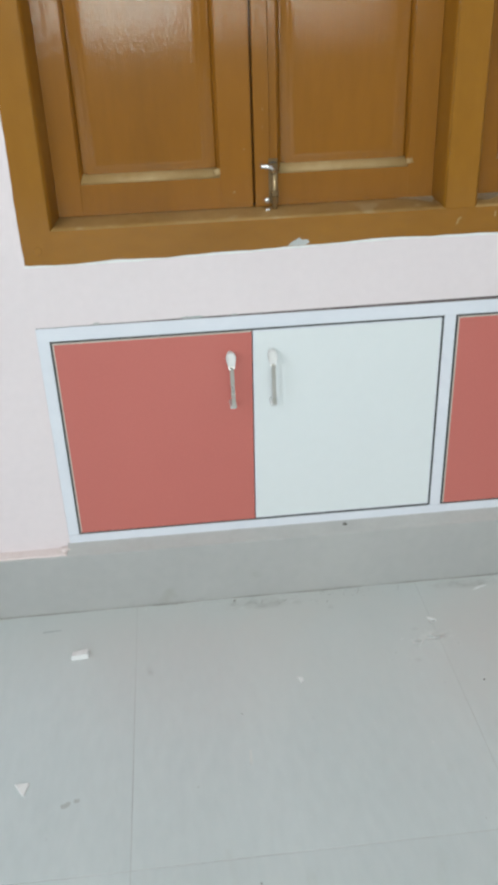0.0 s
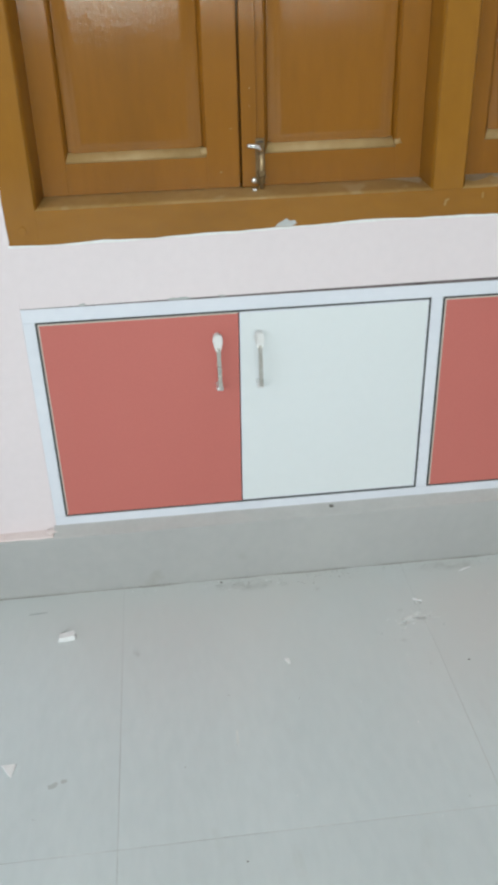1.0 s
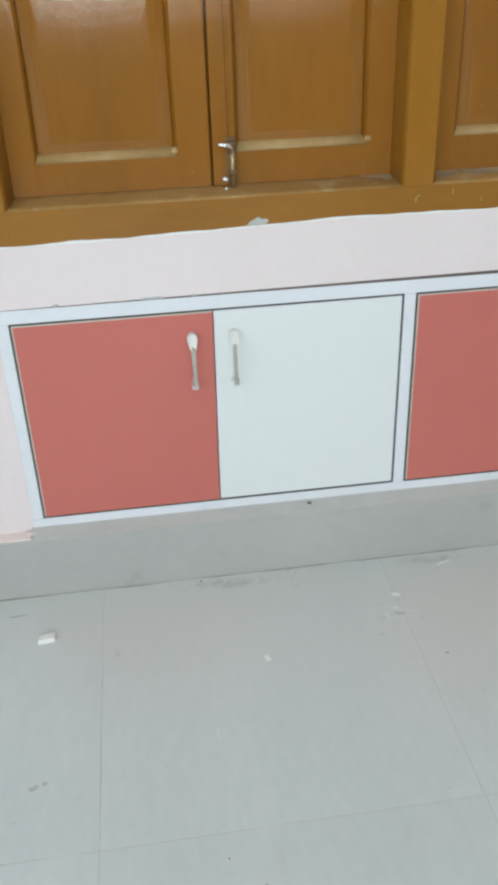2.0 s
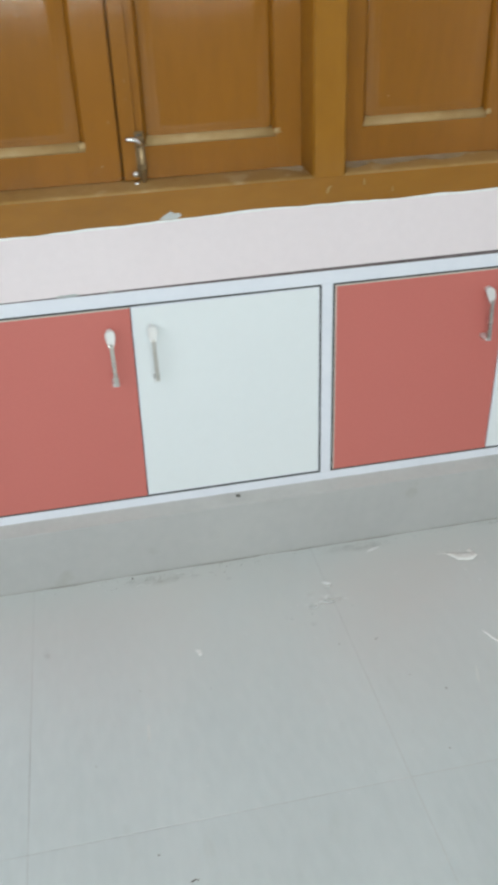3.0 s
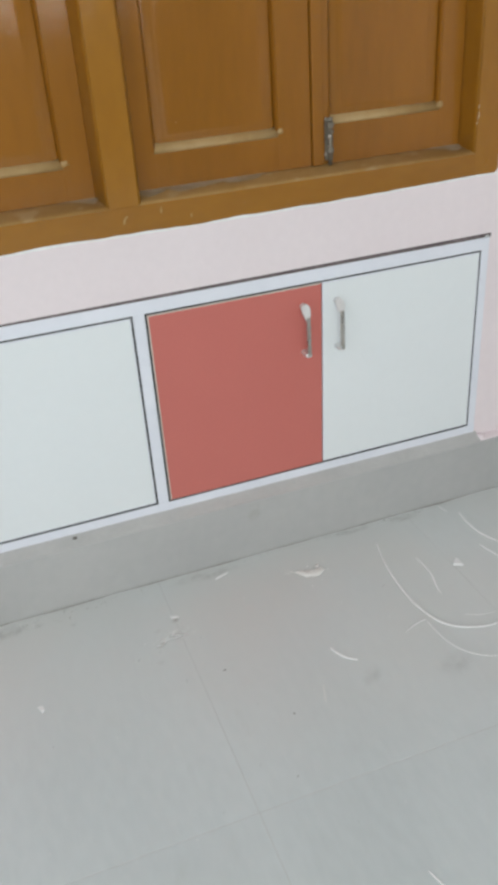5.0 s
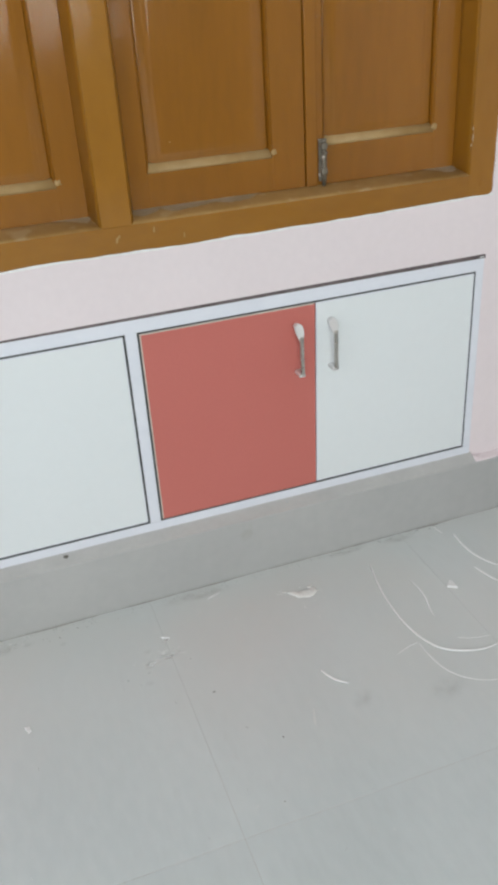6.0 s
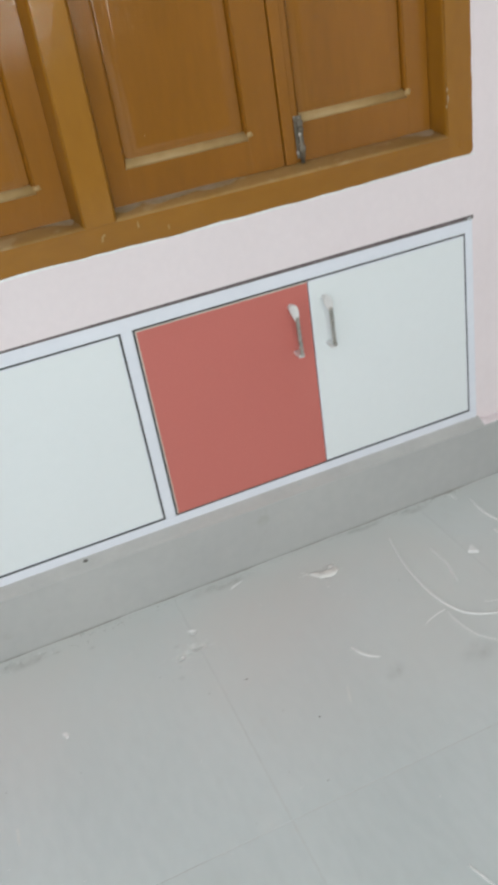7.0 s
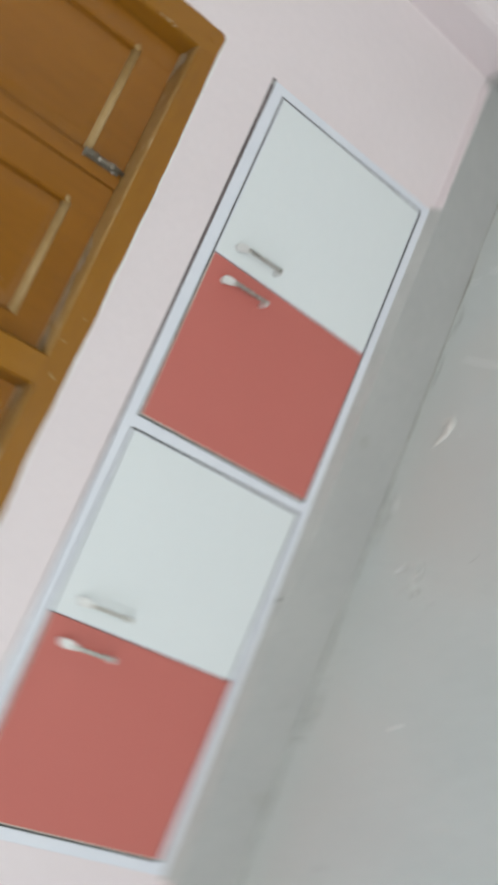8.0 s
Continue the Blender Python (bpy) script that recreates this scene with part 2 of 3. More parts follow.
def prism(bm, outline, y0, y1):
    """A solid from an outline in x and z, between two depths."""
    a = [bm.verts.new((x, y0, z)) for x, z in outline]
    b = [bm.verts.new((x, y1, z)) for x, z in outline]
    bm.faces.new(a), bm.faces.new(b[::-1])
    k = len(a)
    for i in range(k):
        bm.faces.new((a[i], b[i], b[(i + 1) % k], a[(i + 1) % k]))
    bmesh.ops.recalc_face_normals(bm, faces=bm.faces)
    return bm


def sweep(bm, points, radius, sides=8, flat=1.0):
    """A round or flattened rod along points, closed at both ends."""
    pts = [Vector(p) for p in points]
    rings = []
    for i, p in enumerate(pts):
        way = (pts[min(i + 1, len(pts) - 1)] - pts[max(i - 1, 0)]).normalized()
        side = way.cross(Vector((0, 0, 1)))
        side = (Vector((1, 0, 0)) if side.length < 0.2 else side).normalized()
        up = side.cross(way).normalized()
        r = radius[i] if isinstance(radius, (list, tuple)) else radius
        rings.append([bm.verts.new(p + side * math.cos(a) * r + up * math.sin(a) * r * flat)
                      for a in (2 * math.pi * k / sides for k in range(sides))])
    for a, b in zip(rings, rings[1:]):
        for k in range(sides):
            bm.faces.new((a[k], a[(k + 1) % sides], b[(k + 1) % sides], b[k]))
    bm.faces.new(rings[0][::-1]), bm.faces.new(rings[-1])
    bmesh.ops.recalc_face_normals(bm, faces=bm.faces)
    return bm


def mesh_of(name, bm, material, smooth=False):
    me = bpy.data.meshes.new(name)
    bm.to_mesh(me)
    bm.free()
    me.materials.append(material)
    if smooth:
        for p in me.polygons:
            p.use_smooth = True
    return me


def thing(name, x, y, z, label, category, group="", kind=""):
    ob = new(name)
    ob.empty_display_size = 0.05
    ob.location = (x, y, z)
    return tagged(ob, label, category, group, kind)


def part(name, bm, material, parent, label="", smooth=False):
    ob = new(name, mesh_of(name, bm, material, smooth))
    ob.parent = parent
    ob.matrix_parent_inverse = Matrix.Translation(-parent.location)
    return tagged(ob, label)


def solid(name, bm, material, label, category, kind="", group="", smooth=False):
    return tagged(new(name, mesh_of(name, bm, material, smooth)), label, category, group, kind)


# ---------- the room ----------
CX0, CX1, CZ0, CZ1 = -0.025, 1.495, 0.1475, 0.622     # cabinet front
FX0, FX1, FZ0, FZ1 = -0.027, 1.503, 0.730, 1.985     # window frame
WALL_Y, LEDGE = 0.001, 0.1425

solid("wall_north", boxes(
    (WEST, EAST, 0.16, 0.28, 0, CEIL),
    (WEST, FX0 - 0.0002, WALL_Y, 0.16, FZ0, FZ1), (FX1 + 0.0002, EAST, WALL_Y, 0.16, FZ0, FZ1),
    (WEST, EAST, WALL_Y, 0.16, FZ1, CEIL), (WEST, EAST, WALL_Y, 0.16, CZ1 + 0.0094, FZ0),
    (WEST, CX0 - 0.0002, WALL_Y, 0.16, CZ0 - 0.004, CZ1 + 0.0094), (CX1 + 0.0002, EAST, WALL_Y, 0.16, CZ0 - 0.004, CZ1 + 0.0094),
    (WEST, EAST, WALL_Y, 0.16, 0, CZ0 - 0.004)),
    PINK, "pale pink painted plaster wall with fine roller texture", "wall", "structure")
solid("wall_pilaster", boxes((1.875, EAST, -0.125, WALL_Y + 0.06, 0.002, CEIL), bevel=0.022), PINK,
      "pale pink painted corner pilaster beside the cabinet wall", "pilaster", "structure")
solid("wall_west", boxes((WEST - 0.15, WEST, SOUTH, SIDE[0], 0, CEIL), (WEST - 0.15, WEST, SIDE[1], 0.28, 0, CEIL),
                         (WEST - 0.15, WEST, SIDE[0], SIDE[1], 0, SIDE[2]), (WEST - 0.15, WEST, SIDE[0], SIDE[1], SIDE[3], CEIL)),
      PINK, "plain pale pink painted wall with an open daylight window", "wall", "structure")
solid("wall_east", boxes((EAST, EAST + 0.15, SOUTH, 0.28, 0, CEIL)), PINK, "plain pale pink painted side wall", "wall", "structure")
piers = [WEST] + [x for w in WINDOWS for x in w[:2]] + [EAST]
solid("wall_south", boxes(*[(x0, x1, SOUTH - 0.2, SOUTH, 0, CEIL) for x0, x1 in zip(piers[::2], piers[1::2])],
                          *[(w[0], w[1], SOUTH - 0.2, SOUTH, 0, w[2]) for w in WINDOWS], *[(w[0], w[1], SOUTH - 0.2, SOUTH, w[3], CEIL) for w in WINDOWS]),
      UMBER, "unseen wall, darkened to cut reflections, with three open daylight windows", "wall", "structure")
solid("ceiling", boxes((WEST - 0.15, EAST + 0.15, SOUTH - 0.2, 0.28, CEIL, CEIL + 0.12)), WHITEWASH, "plain white painted ceiling", "ceiling", "structure")

# ---------- skirting ----------
baseboard = thing("baseboard", 0.6, -0.015, 0, "grey tile skirting standing proud of the pink wall", "skirting", kind="structure")
part("skirting_tile", boxes((WEST, 1.845, -0.027, WALL_Y - 0.001, 0, LEDGE), bevel=0.0015), SKIRT, baseboard)
part("skirting_tile", boxes((1.845, 1.874, -0.151, WALL_Y - 0.001, 0, LEDGE), (1.8745, EAST, -0.151, -0.126, 0, LEDGE)), SKIRT, baseboard)
rng = random.Random(4)


def wavy_strip(x0, x1, depth, height, seed, step=0.012, y_back=WALL_Y, z=LEDGE, rough=0.5, slope=0.7):
    """An uneven bead of plaster along the foot of the wall."""
    bm = bmesh.new()
    count = max(2, int((x1 - x0) / step))
    rows = []
    for i in range(count + 1):
        x = x0 + (x1 - x0) * i / count
        k = noise.noise((x * 24, seed, 0)) * rough + noise.noise((x * 90, seed, 3)) * rough * 0.5
        d, h = depth * (1 + k), height * (1 + 0.8 * k)
        rows.append([bm.verts.new(p) for p in ((x, y_back, z), (x, y_back - d, z), (x, y_back - d * 0.93, z + h * slope), (x, y_back, z + h))])
    for a, b in zip(rows, rows[1:]):
        for k in range(4):
            bm.faces.new((a[k], a[(k + 1) % 4], b[(k + 1) % 4], b[k]))
    bm.faces.new(rows[0]), bm.faces.new(rows[-1][::-1])
    bmesh.ops.recalc_face_normals(bm, faces=bm.faces)
    return bm


part("cement_ledge", wavy_strip(CX0 - 0.004, CX1 + 0.004, 0.0262, 0.0145, 1.3, rough=0.05, slope=0.10), BED, baseboard, "pale cement bed under the cabinet")
part("plaster_bead", wavy_strip(WEST, CX0 - 0.006, 0.0245, 0.0045, 5.1, rough=0.14), PEACH, baseboard, "uneven peach plaster bead")
part("plaster_bead", wavy_strip(CX1 + 0.006, 1.845, 0.0245, 0.0035, 8.1, rough=0.14), PINK, baseboard, "uneven pink plaster bead")


def lump(x, y, z, sx, sy, sz, seed):
    bm = bmesh.new()
    bmesh.ops.create_icosphere(bm, subdivisions=2, radius=1.0)
    for v in bm.verts:
        k = 1 + 0.55 * noise.noise(v.co * 1.7 + Vector((seed, 0, 0)))
        v.co = Vector((x + v.co.x * sx * k, y + v.co.y * sy * k, z + v.co.z * sz * k))
    return bm


part("plaster_lump", lump(-0.034, -0.008, 0.1485, 0.014, 0.009, 0.0035, 1), PEACH, baseboard, smooth=True)
part("plaster_lump", lump(1.507, -0.008, 0.1450, 0.016, 0.013, 0.0050, 6), PINK, baseboard, smooth=True)

# ---------- built-in cabinet ----------
cabinet = thing("wall_cabinet", 0.735, 0.02, CZ0, "built-in wall cabinet with coral red and white laminate doors", "cabinet")
DZ0, DZ1 = 0.1752, 0.5962                  # door opening
BAY = [(-0.0035, 0.3625, 0.7290), (0.7512, 1.1085, 1.4775)]
fr = 0.0007
# dark strips stand in for the shade inside the door gaps
for x0, _, x1 in BAY:
    part("gasket", boxes((x0, x0 + 0.0055, 0.0024, 0.02, DZ0, DZ1), (x1 - 0.0065, x1, 0.0024, 0.02, DZ0, DZ1), (x0 + 0.0055, x1 - 0.0065, 0.0024, 0.02, DZ0, DZ0 + 0.0075),
                         (x0 + 0.0055, x1 - 0.0065, 0.0024, 0.02, DZ1 - 0.005, DZ1)), GAP_SHADE, cabinet, "dark strip standing in for the shaded gap round the doors")
part("top_rail", boxes((CX0, CX1, 0.0, 0.022, DZ1, CZ1), bevel=fr), FRAME, cabinet)
part("bottom_rail", boxes((CX0, CX1, 0.0, 0.022, CZ0 - 0.001, DZ0), bevel=fr), FRAME, cabinet)
for x0, x1 in ((CX0, BAY[0][0]), (BAY[0][2], BAY[1][0]), (BAY[1][2], CX1)):
    part("stile", boxes((x0, x1, 0.0004, 0.022, DZ0, DZ1), bevel=fr), FRAME, cabinet)
part("carcass", boxes((CX0, CX1, 0.145, 0.155, CZ0, CZ1), (CX0, CX1, 0.0225, 0.145, CZ0, CZ0 + 0.015), (CX0, CX1, 0.0225, 0.145, CZ1 - 0.015, CZ1),
                      (CX0, CX0 + 0.015, 0.0225, 0.145, CZ0 + 0.015, CZ1 - 0.015), (CX1 - 0.015, CX1, 0.0225, 0.145, CZ0 + 0.015, CZ1 - 0.015)),
     INSIDE, cabinet, "dark board carcass behind the doors")
# dark brown filler painted in place of the shaded gap above the frame
gap = bmesh.new()
prism(gap, [(CX0, CZ1), (CX1 + 0.003, CZ1), (CX1 + 0.003, CZ1 + 0.0084), (0.75, CZ1 + 0.0056), (0.2, CZ1 + 0.0022), (CX0, CZ1 + 0.0006)], 0.0008, 0.02)
fill = bmesh.new()
prism(fill, [(CX0, CZ1 + 0.0006), (0.2, CZ1 + 0.0022), (0.75, CZ1 + 0.0056), (CX1, CZ1 + 0.0084), (CX1, CZ1 + 0.0096), (CX0, CZ1 + 0.0096)], WALL_Y + 0.0004, 0.02)
part("plaster_fill", fill, PINK, cabinet, "pink plaster filling above the frame")
part("board_edge", gap, SHADOW_GAP, cabinet, "dark brown strip standing in for the shaded gap above the frame")

HEAD = [(0.0, -0.0015), (0.0050, -0.0022), (0.0082, -0.0052), (0.0094, -0.010), (0.0088, -0.016), (0.0062, -0.024), (0.0042, -0.031)]


def handle(door, x, z, lean):
    """A bow handle, 113 mm long: a spade-shaped pad slopes out from the door to a square bar with a short foot; z is its top."""
    bm = bmesh.new()
    outline = [(x + dx, z + dz) for dx, dz in HEAD] + [(x - dx, z + dz) for dx, dz in reversed(HEAD[1:])]
    prism(bm, outline, -0.0040, 0.0)
    bmesh.ops.bevel(bm, geom=list(bm.edges), offset=0.0012, segments=2, affect="EDGES")
    for v in bm.verts:
        s = min(1.0, max(0.0, (z - v.co.z) / 0.032))
        v.co.y += -0.0045 - 0.0195 * (1 - (1 - s) ** 1.6)
    sweep(bm, [(x, -0.012, z - 0.009), (x, 0.001, z - 0.008)], [0.0062, 0.0066], 12)
    part("handle_head", bm, SATIN, door, "pale chrome spade-shaped handle head")
    bm = bmesh.new()
    box(bm, -0.0037, 0.0037, -0.0034, 0.0034, -0.5, 0.5)
    for v in bm.verts:
        t = 0.5 - v.co.z
        v.co = Vector((x + lean * t + v.co.x, -0.0268 + v.co.y, z - 0.023 - 0.083 * t))
    bmesh.ops.bevel(bm, geom=list(bm.edges), offset=0.0012, segments=2, affect="EDGES")
    part("handle_bar", bm, NICKEL, door, "brushed grey metal handle bar")
    part("handle_foot", boxes((x + lean - 0.0072, x + lean + 0.0056, -0.0290, 0.0005, z - 0.1095, z - 0.1015), bevel=0.0026), SATIN, door, "pale metal handle foot")


def cabinet_door(x0t, x0b, x1t, x1b, material, label, hx, hz):
    g, edge = 0.0010, 0.0024
    low, high = (0.0050 if material is RED else 0.0063), 0.0040
    bm = bmesh.new()
    prism(bm, [(x0b + g + edge, DZ0 + low + edge), (x1b - g - edge, DZ0 + low + edge), (x1t - g - edge, DZ1 - high - edge), (x0t + g + edge, DZ1 - high - edge)], -0.0008, 0.0175)
    door = part("door", bm, material, cabinet, label)
    o = [(x0b + g, DZ0 + low), (x1b - g, DZ0 + low), (x1t - g, DZ1 - high), (x0t + g, DZ1 - high)]
    i = [(x0b + g + edge, DZ0 + low + edge), (x1b - g - edge, DZ0 + low + edge), (x1t - g - edge, DZ1 - high - edge), (x0t + g + edge, DZ1 - high - edge)]
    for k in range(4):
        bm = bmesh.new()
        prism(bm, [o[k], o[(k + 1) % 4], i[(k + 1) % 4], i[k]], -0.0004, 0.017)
        # red doors: top and left strips pale tan, bottom and right strips red
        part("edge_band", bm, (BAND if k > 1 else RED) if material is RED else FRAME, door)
    handle(door, hx, hz, 0.0008)


S = 0.003
D, E = 0.0035, 0.0040
cabinet_door(BAY[0][0] + D, BAY[0][0] + D, BAY[0][1] + S, BAY[0][1] - S, RED, "coral red laminate door", 0.3230, 0.5575)
cabinet_door(BAY[0][1] + S, BAY[0][1] - S, BAY[0][2] - E, BAY[0][2] - E, WHITE, "white laminate door", 0.4005, 0.5575)
cabinet_door(BAY[1][0] + D, BAY[1][0] + D, BAY[1][1] + S, BAY[1][1] - S, RED, "coral red laminate door", 1.0690, 0.5598)
cabinet_door(BAY[1][1] + S, BAY[1][1] - S, BAY[1][2] - E, BAY[1][2] - E, WHITE, "white laminate door", 1.1430, 0.5595)

# ---------- shuttered window ----------
window = thing("window_1", 0.735, 0.03, FZ0, "varnished brown wooden window with four closed panelled shutters", "window", kind="structure")
YF, YS = 0.0006, 0.044                     # front of the frame, face of the shutters
OPEN = [(0.026, 0.715), (0.768, 1.446)]
OZ0, OZ1 = 0.794, 1.935
wb = 0.0005
SILL = [(0.0, 0.0), (0.10, 0.008), (0.20, 0.030), (0.29, 0.075), (0.36, 0.14), (0.52, 0.42), (0.76, 0.78), (1.0, 1.0)]    # rounded front, sloping back
OVOLO = [(0.0, 0.0), (0.30, 0.04), (0.55, 0.15), (0.76, 0.34), (0.91, 0.62), (1.0, 1.0)]
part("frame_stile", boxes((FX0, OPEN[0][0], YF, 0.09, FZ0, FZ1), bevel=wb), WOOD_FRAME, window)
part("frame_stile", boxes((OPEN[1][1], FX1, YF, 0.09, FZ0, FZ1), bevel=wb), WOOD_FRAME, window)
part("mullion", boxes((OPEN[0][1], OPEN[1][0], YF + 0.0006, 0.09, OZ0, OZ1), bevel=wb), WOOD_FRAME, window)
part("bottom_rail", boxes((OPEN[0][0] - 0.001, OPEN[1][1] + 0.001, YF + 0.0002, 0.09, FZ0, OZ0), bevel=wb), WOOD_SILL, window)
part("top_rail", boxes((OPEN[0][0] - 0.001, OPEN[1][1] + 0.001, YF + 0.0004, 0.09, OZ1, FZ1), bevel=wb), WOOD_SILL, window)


def mitred(x0, x1, z0, z1, w, wz, y0, y1, steps):
    """Four sloped mouldings round a rectangle: it narrows by w at the sides and wz above and below between the depths y0 and y1, by the shares in steps. Bottom, right, top, left."""
    o = [(x0, z0), (x1, z0), (x1, z1), (x0, z1)]
    i = [(x0 + w, z0 + wz), (x1 - w, z0 + wz), (x1 - w, z1 - wz), (x0 + w, z1 - wz)]
    for k in range(4):
        j = (k + 1) % 4
        bm = bmesh.new()
        rows = []
        for a, b in ((o[k], i[k]), (o[j], i[j])):
            row = [bm.verts.new((a[0] + (b[0] - a[0]) * s, y0 + (y1 - y0) * d, a[1] + (b[1] - a[1]) * s)) for s, d in steps]
            row.append(bm.verts.new((a[0], y1, a[1])))
            rows.append(row)
        k_ = len(rows[0])
        for q in range(k_):
            bm.faces.new((rows[0][q], rows[0][(q + 1) % k_], rows[1][(q + 1) % k_], rows[1][q])).smooth = q < k_ - 2
        bm.faces.new(rows[0]), bm.faces.new(rows[1][::-1])
        bmesh.ops.recalc_face_normals(bm, faces=bm.faces)
        yield k, bm


for x0, x1 in OPEN:
    for k, bm in mitred(x0, x1, OZ0, OZ1, 0.015, 0.015, YF + 0.0012, YS + 0.004, SILL):
        part("frame_moulding", bm, DUSTY_LIT if k == 0 else WOOD_FRAME, window, "dusty sloped sill moulding, painted paler as its lit upper face" if k == 0 else "")


def dust(x0, x1, peak, seed):
    """A low drift of pale dust on the sill moulding against the leaf, thickest at the share `peak` of its length."""
    bm = bmesh.new()
    rows = []
    for i in range(49):
        u = i / 48
        x = x0 + (x1 - x0) * u
        swell = math.sin(math.pi * u ** (math.log(0.5) / math.log(peak))) ** 0.6
        edge = 0.02 + swell * (0.44 + 0.16 * noise.noise((x * 14, seed, 0)) + 0.08 * noise.noise((x * 110, seed, 5)))
        row = []
        for q in range(5):
            f = 0.97 - min(0.6, max(0.02, edge)) * (1 - q / 4)
            d = float(np.interp(f, *zip(*SILL)))
            row.append(bm.verts.new((x, YF + 0.0012 + (YS + 0.0028 - YF) * d - 0.0004, OZ0 + 0.015 * f + 0.0004)))
        rows.append(row)
    for a, b in zip(rows, rows[1:]):
        for q in range(4):
            bm.faces.new((a[q], b[q], b[q + 1], a[q + 1]))
    bmesh.ops.solidify(bm, geom=list(bm.faces), thickness=0.0003)
    bmesh.ops.recalc_face_normals(bm, faces=bm.faces)
    part("dust_drift", bm, DUST_GLINT, window, "pale dust drifted on the sill")


# the drift at the right end also stands in for glare on the sill
for dx0, dx1, peak, seed in ((0.606, 0.706, 0.86, 1.0), (0.777, 0.838, 0.22, 4.0), (0.826, 0.945, 0.42, 7.0), (0.930, 1.020, 0.4, 2.0), (1.340, 1.437, 0.82, 9.0)):
    dust(dx0, dx1, peak, seed)


def shutter(x0, x1, p0, p1, pz):
    """One leaf: stiles and rails round a recessed panel with sloped beads."""
    z0, z1, top = OZ0 + 0.0115, OZ1 - 0.0125, OZ1 - 0.08
    leaf = part("shutter", boxes((x0, p0, YS, YS + 0.03, z0, z1), (p1, x1, YS, YS + 0.03, z0, z1),
                                 (p0 - 0.001, p1 + 0.001, YS + 0.0003, YS + 0.03, z0, pz), (p0 - 0.001, p1 + 0.001, YS + 0.0003, YS + 0.03, top, z1), bevel=0.0012),
                WOOD, window)
    field = bmesh.new()
    m, yb, yf = 0.025, YS + 0.0098, YS + 0.0042
    rings = []
    for inset, y in ((0.004, YS + 0.024), (0.004, yb), (0.0085, yb - 0.0002), (m * 0.5, yb - (yb - yf) * 0.28), (m * 0.7, yb - (yb - yf) * 0.66), (m * 0.86, yf + 0.0018), (m, yf + 0.0004), (m + 0.006, yf), (m + 0.010, yf)):
        rings.append([field.verts.new((x, y, z)) for x, z in ((p0 + inset, pz + inset), (p1 - inset, pz + inset), (p1 - inset, top - inset), (p0 + inset, top - inset))])
    for a, b in zip(rings, rings[1:]):
        for k in range(4):
            field.faces.new((a[k], a[(k + 1) % 4], b[(k + 1) % 4], b[k]))
    field.faces.new(rings[0][::-1]), field.faces.new(rings[-1])
    bmesh.ops.recalc_face_normals(field, faces=field.faces)
    part("panel", field, WOOD, leaf, "raised panel with sloped margins", smooth=True)
    for k, bm in mitred(p0, p1, pz, top, 0.0055, 0.0168, YS + 0.0006, YS + 0.0097, OVOLO):
        part("bead", bm, DUST_FILM_LIT if k == 0 else (WOOD if k % 2 else WOOD_RAIL), leaf, "dusty lower bead, painted paler as its lit upper face" if k == 0 else "")
    return leaf


leaf_a = shutter(0.036, 0.3795, 0.083, 0.323, 0.860)
leaf_b = shutter(0.3835, 0.705, 0.424, 0.655, 0.862)
leaf_c = shutter(0.778, 1.1155, 0.815, 1.051, 0.867)
leaf_d = shutter(1.1172, 1.436, 1.152, 1.386, 0.877)
# pale rounded lumps where the lower beads end
for leaf, wx, wz in ((leaf_a, 0.318, 0.860), (leaf_b, 0.659, 0.862), (leaf_c, 1.055, 0.867), (leaf_d, 1.388, 0.877)):
    part("worn_corner", lump(wx, YS + 0.0012, wz + 0.0095, 0.0078, 0.0022, 0.0066, wx * 9), DUST_FILM_LIT, leaf, "pale rounded end of the lower bead", smooth=True)
# rebate lip along the meeting edge of each second leaf
part("meeting_strip", boxes((0.366, 0.396, YS + 0.0305, YS + 0.038, OZ0 + 0.013, OZ1 - 0.013)), WOOD, leaf_a)
part("meeting_strip", boxes((1.100, 1.130, YS + 0.0305, YS + 0.038, OZ0 + 0.013, OZ1 - 0.013)), WOOD, leaf_c)
part("meeting_lip", boxes((0.3835, 0.4105, YS - 0.004, YS + 0.001, OZ0 + 0.013, OZ1 - 0.013), bevel=0.0015), WOOD, leaf_b)
part("meeting_lip", boxes((1.1172, 1.1400, YS - 0.004, YS + 0.001, OZ0 + 0.013, OZ1 - 0.013), bevel=0.0015), WOOD, leaf_d)


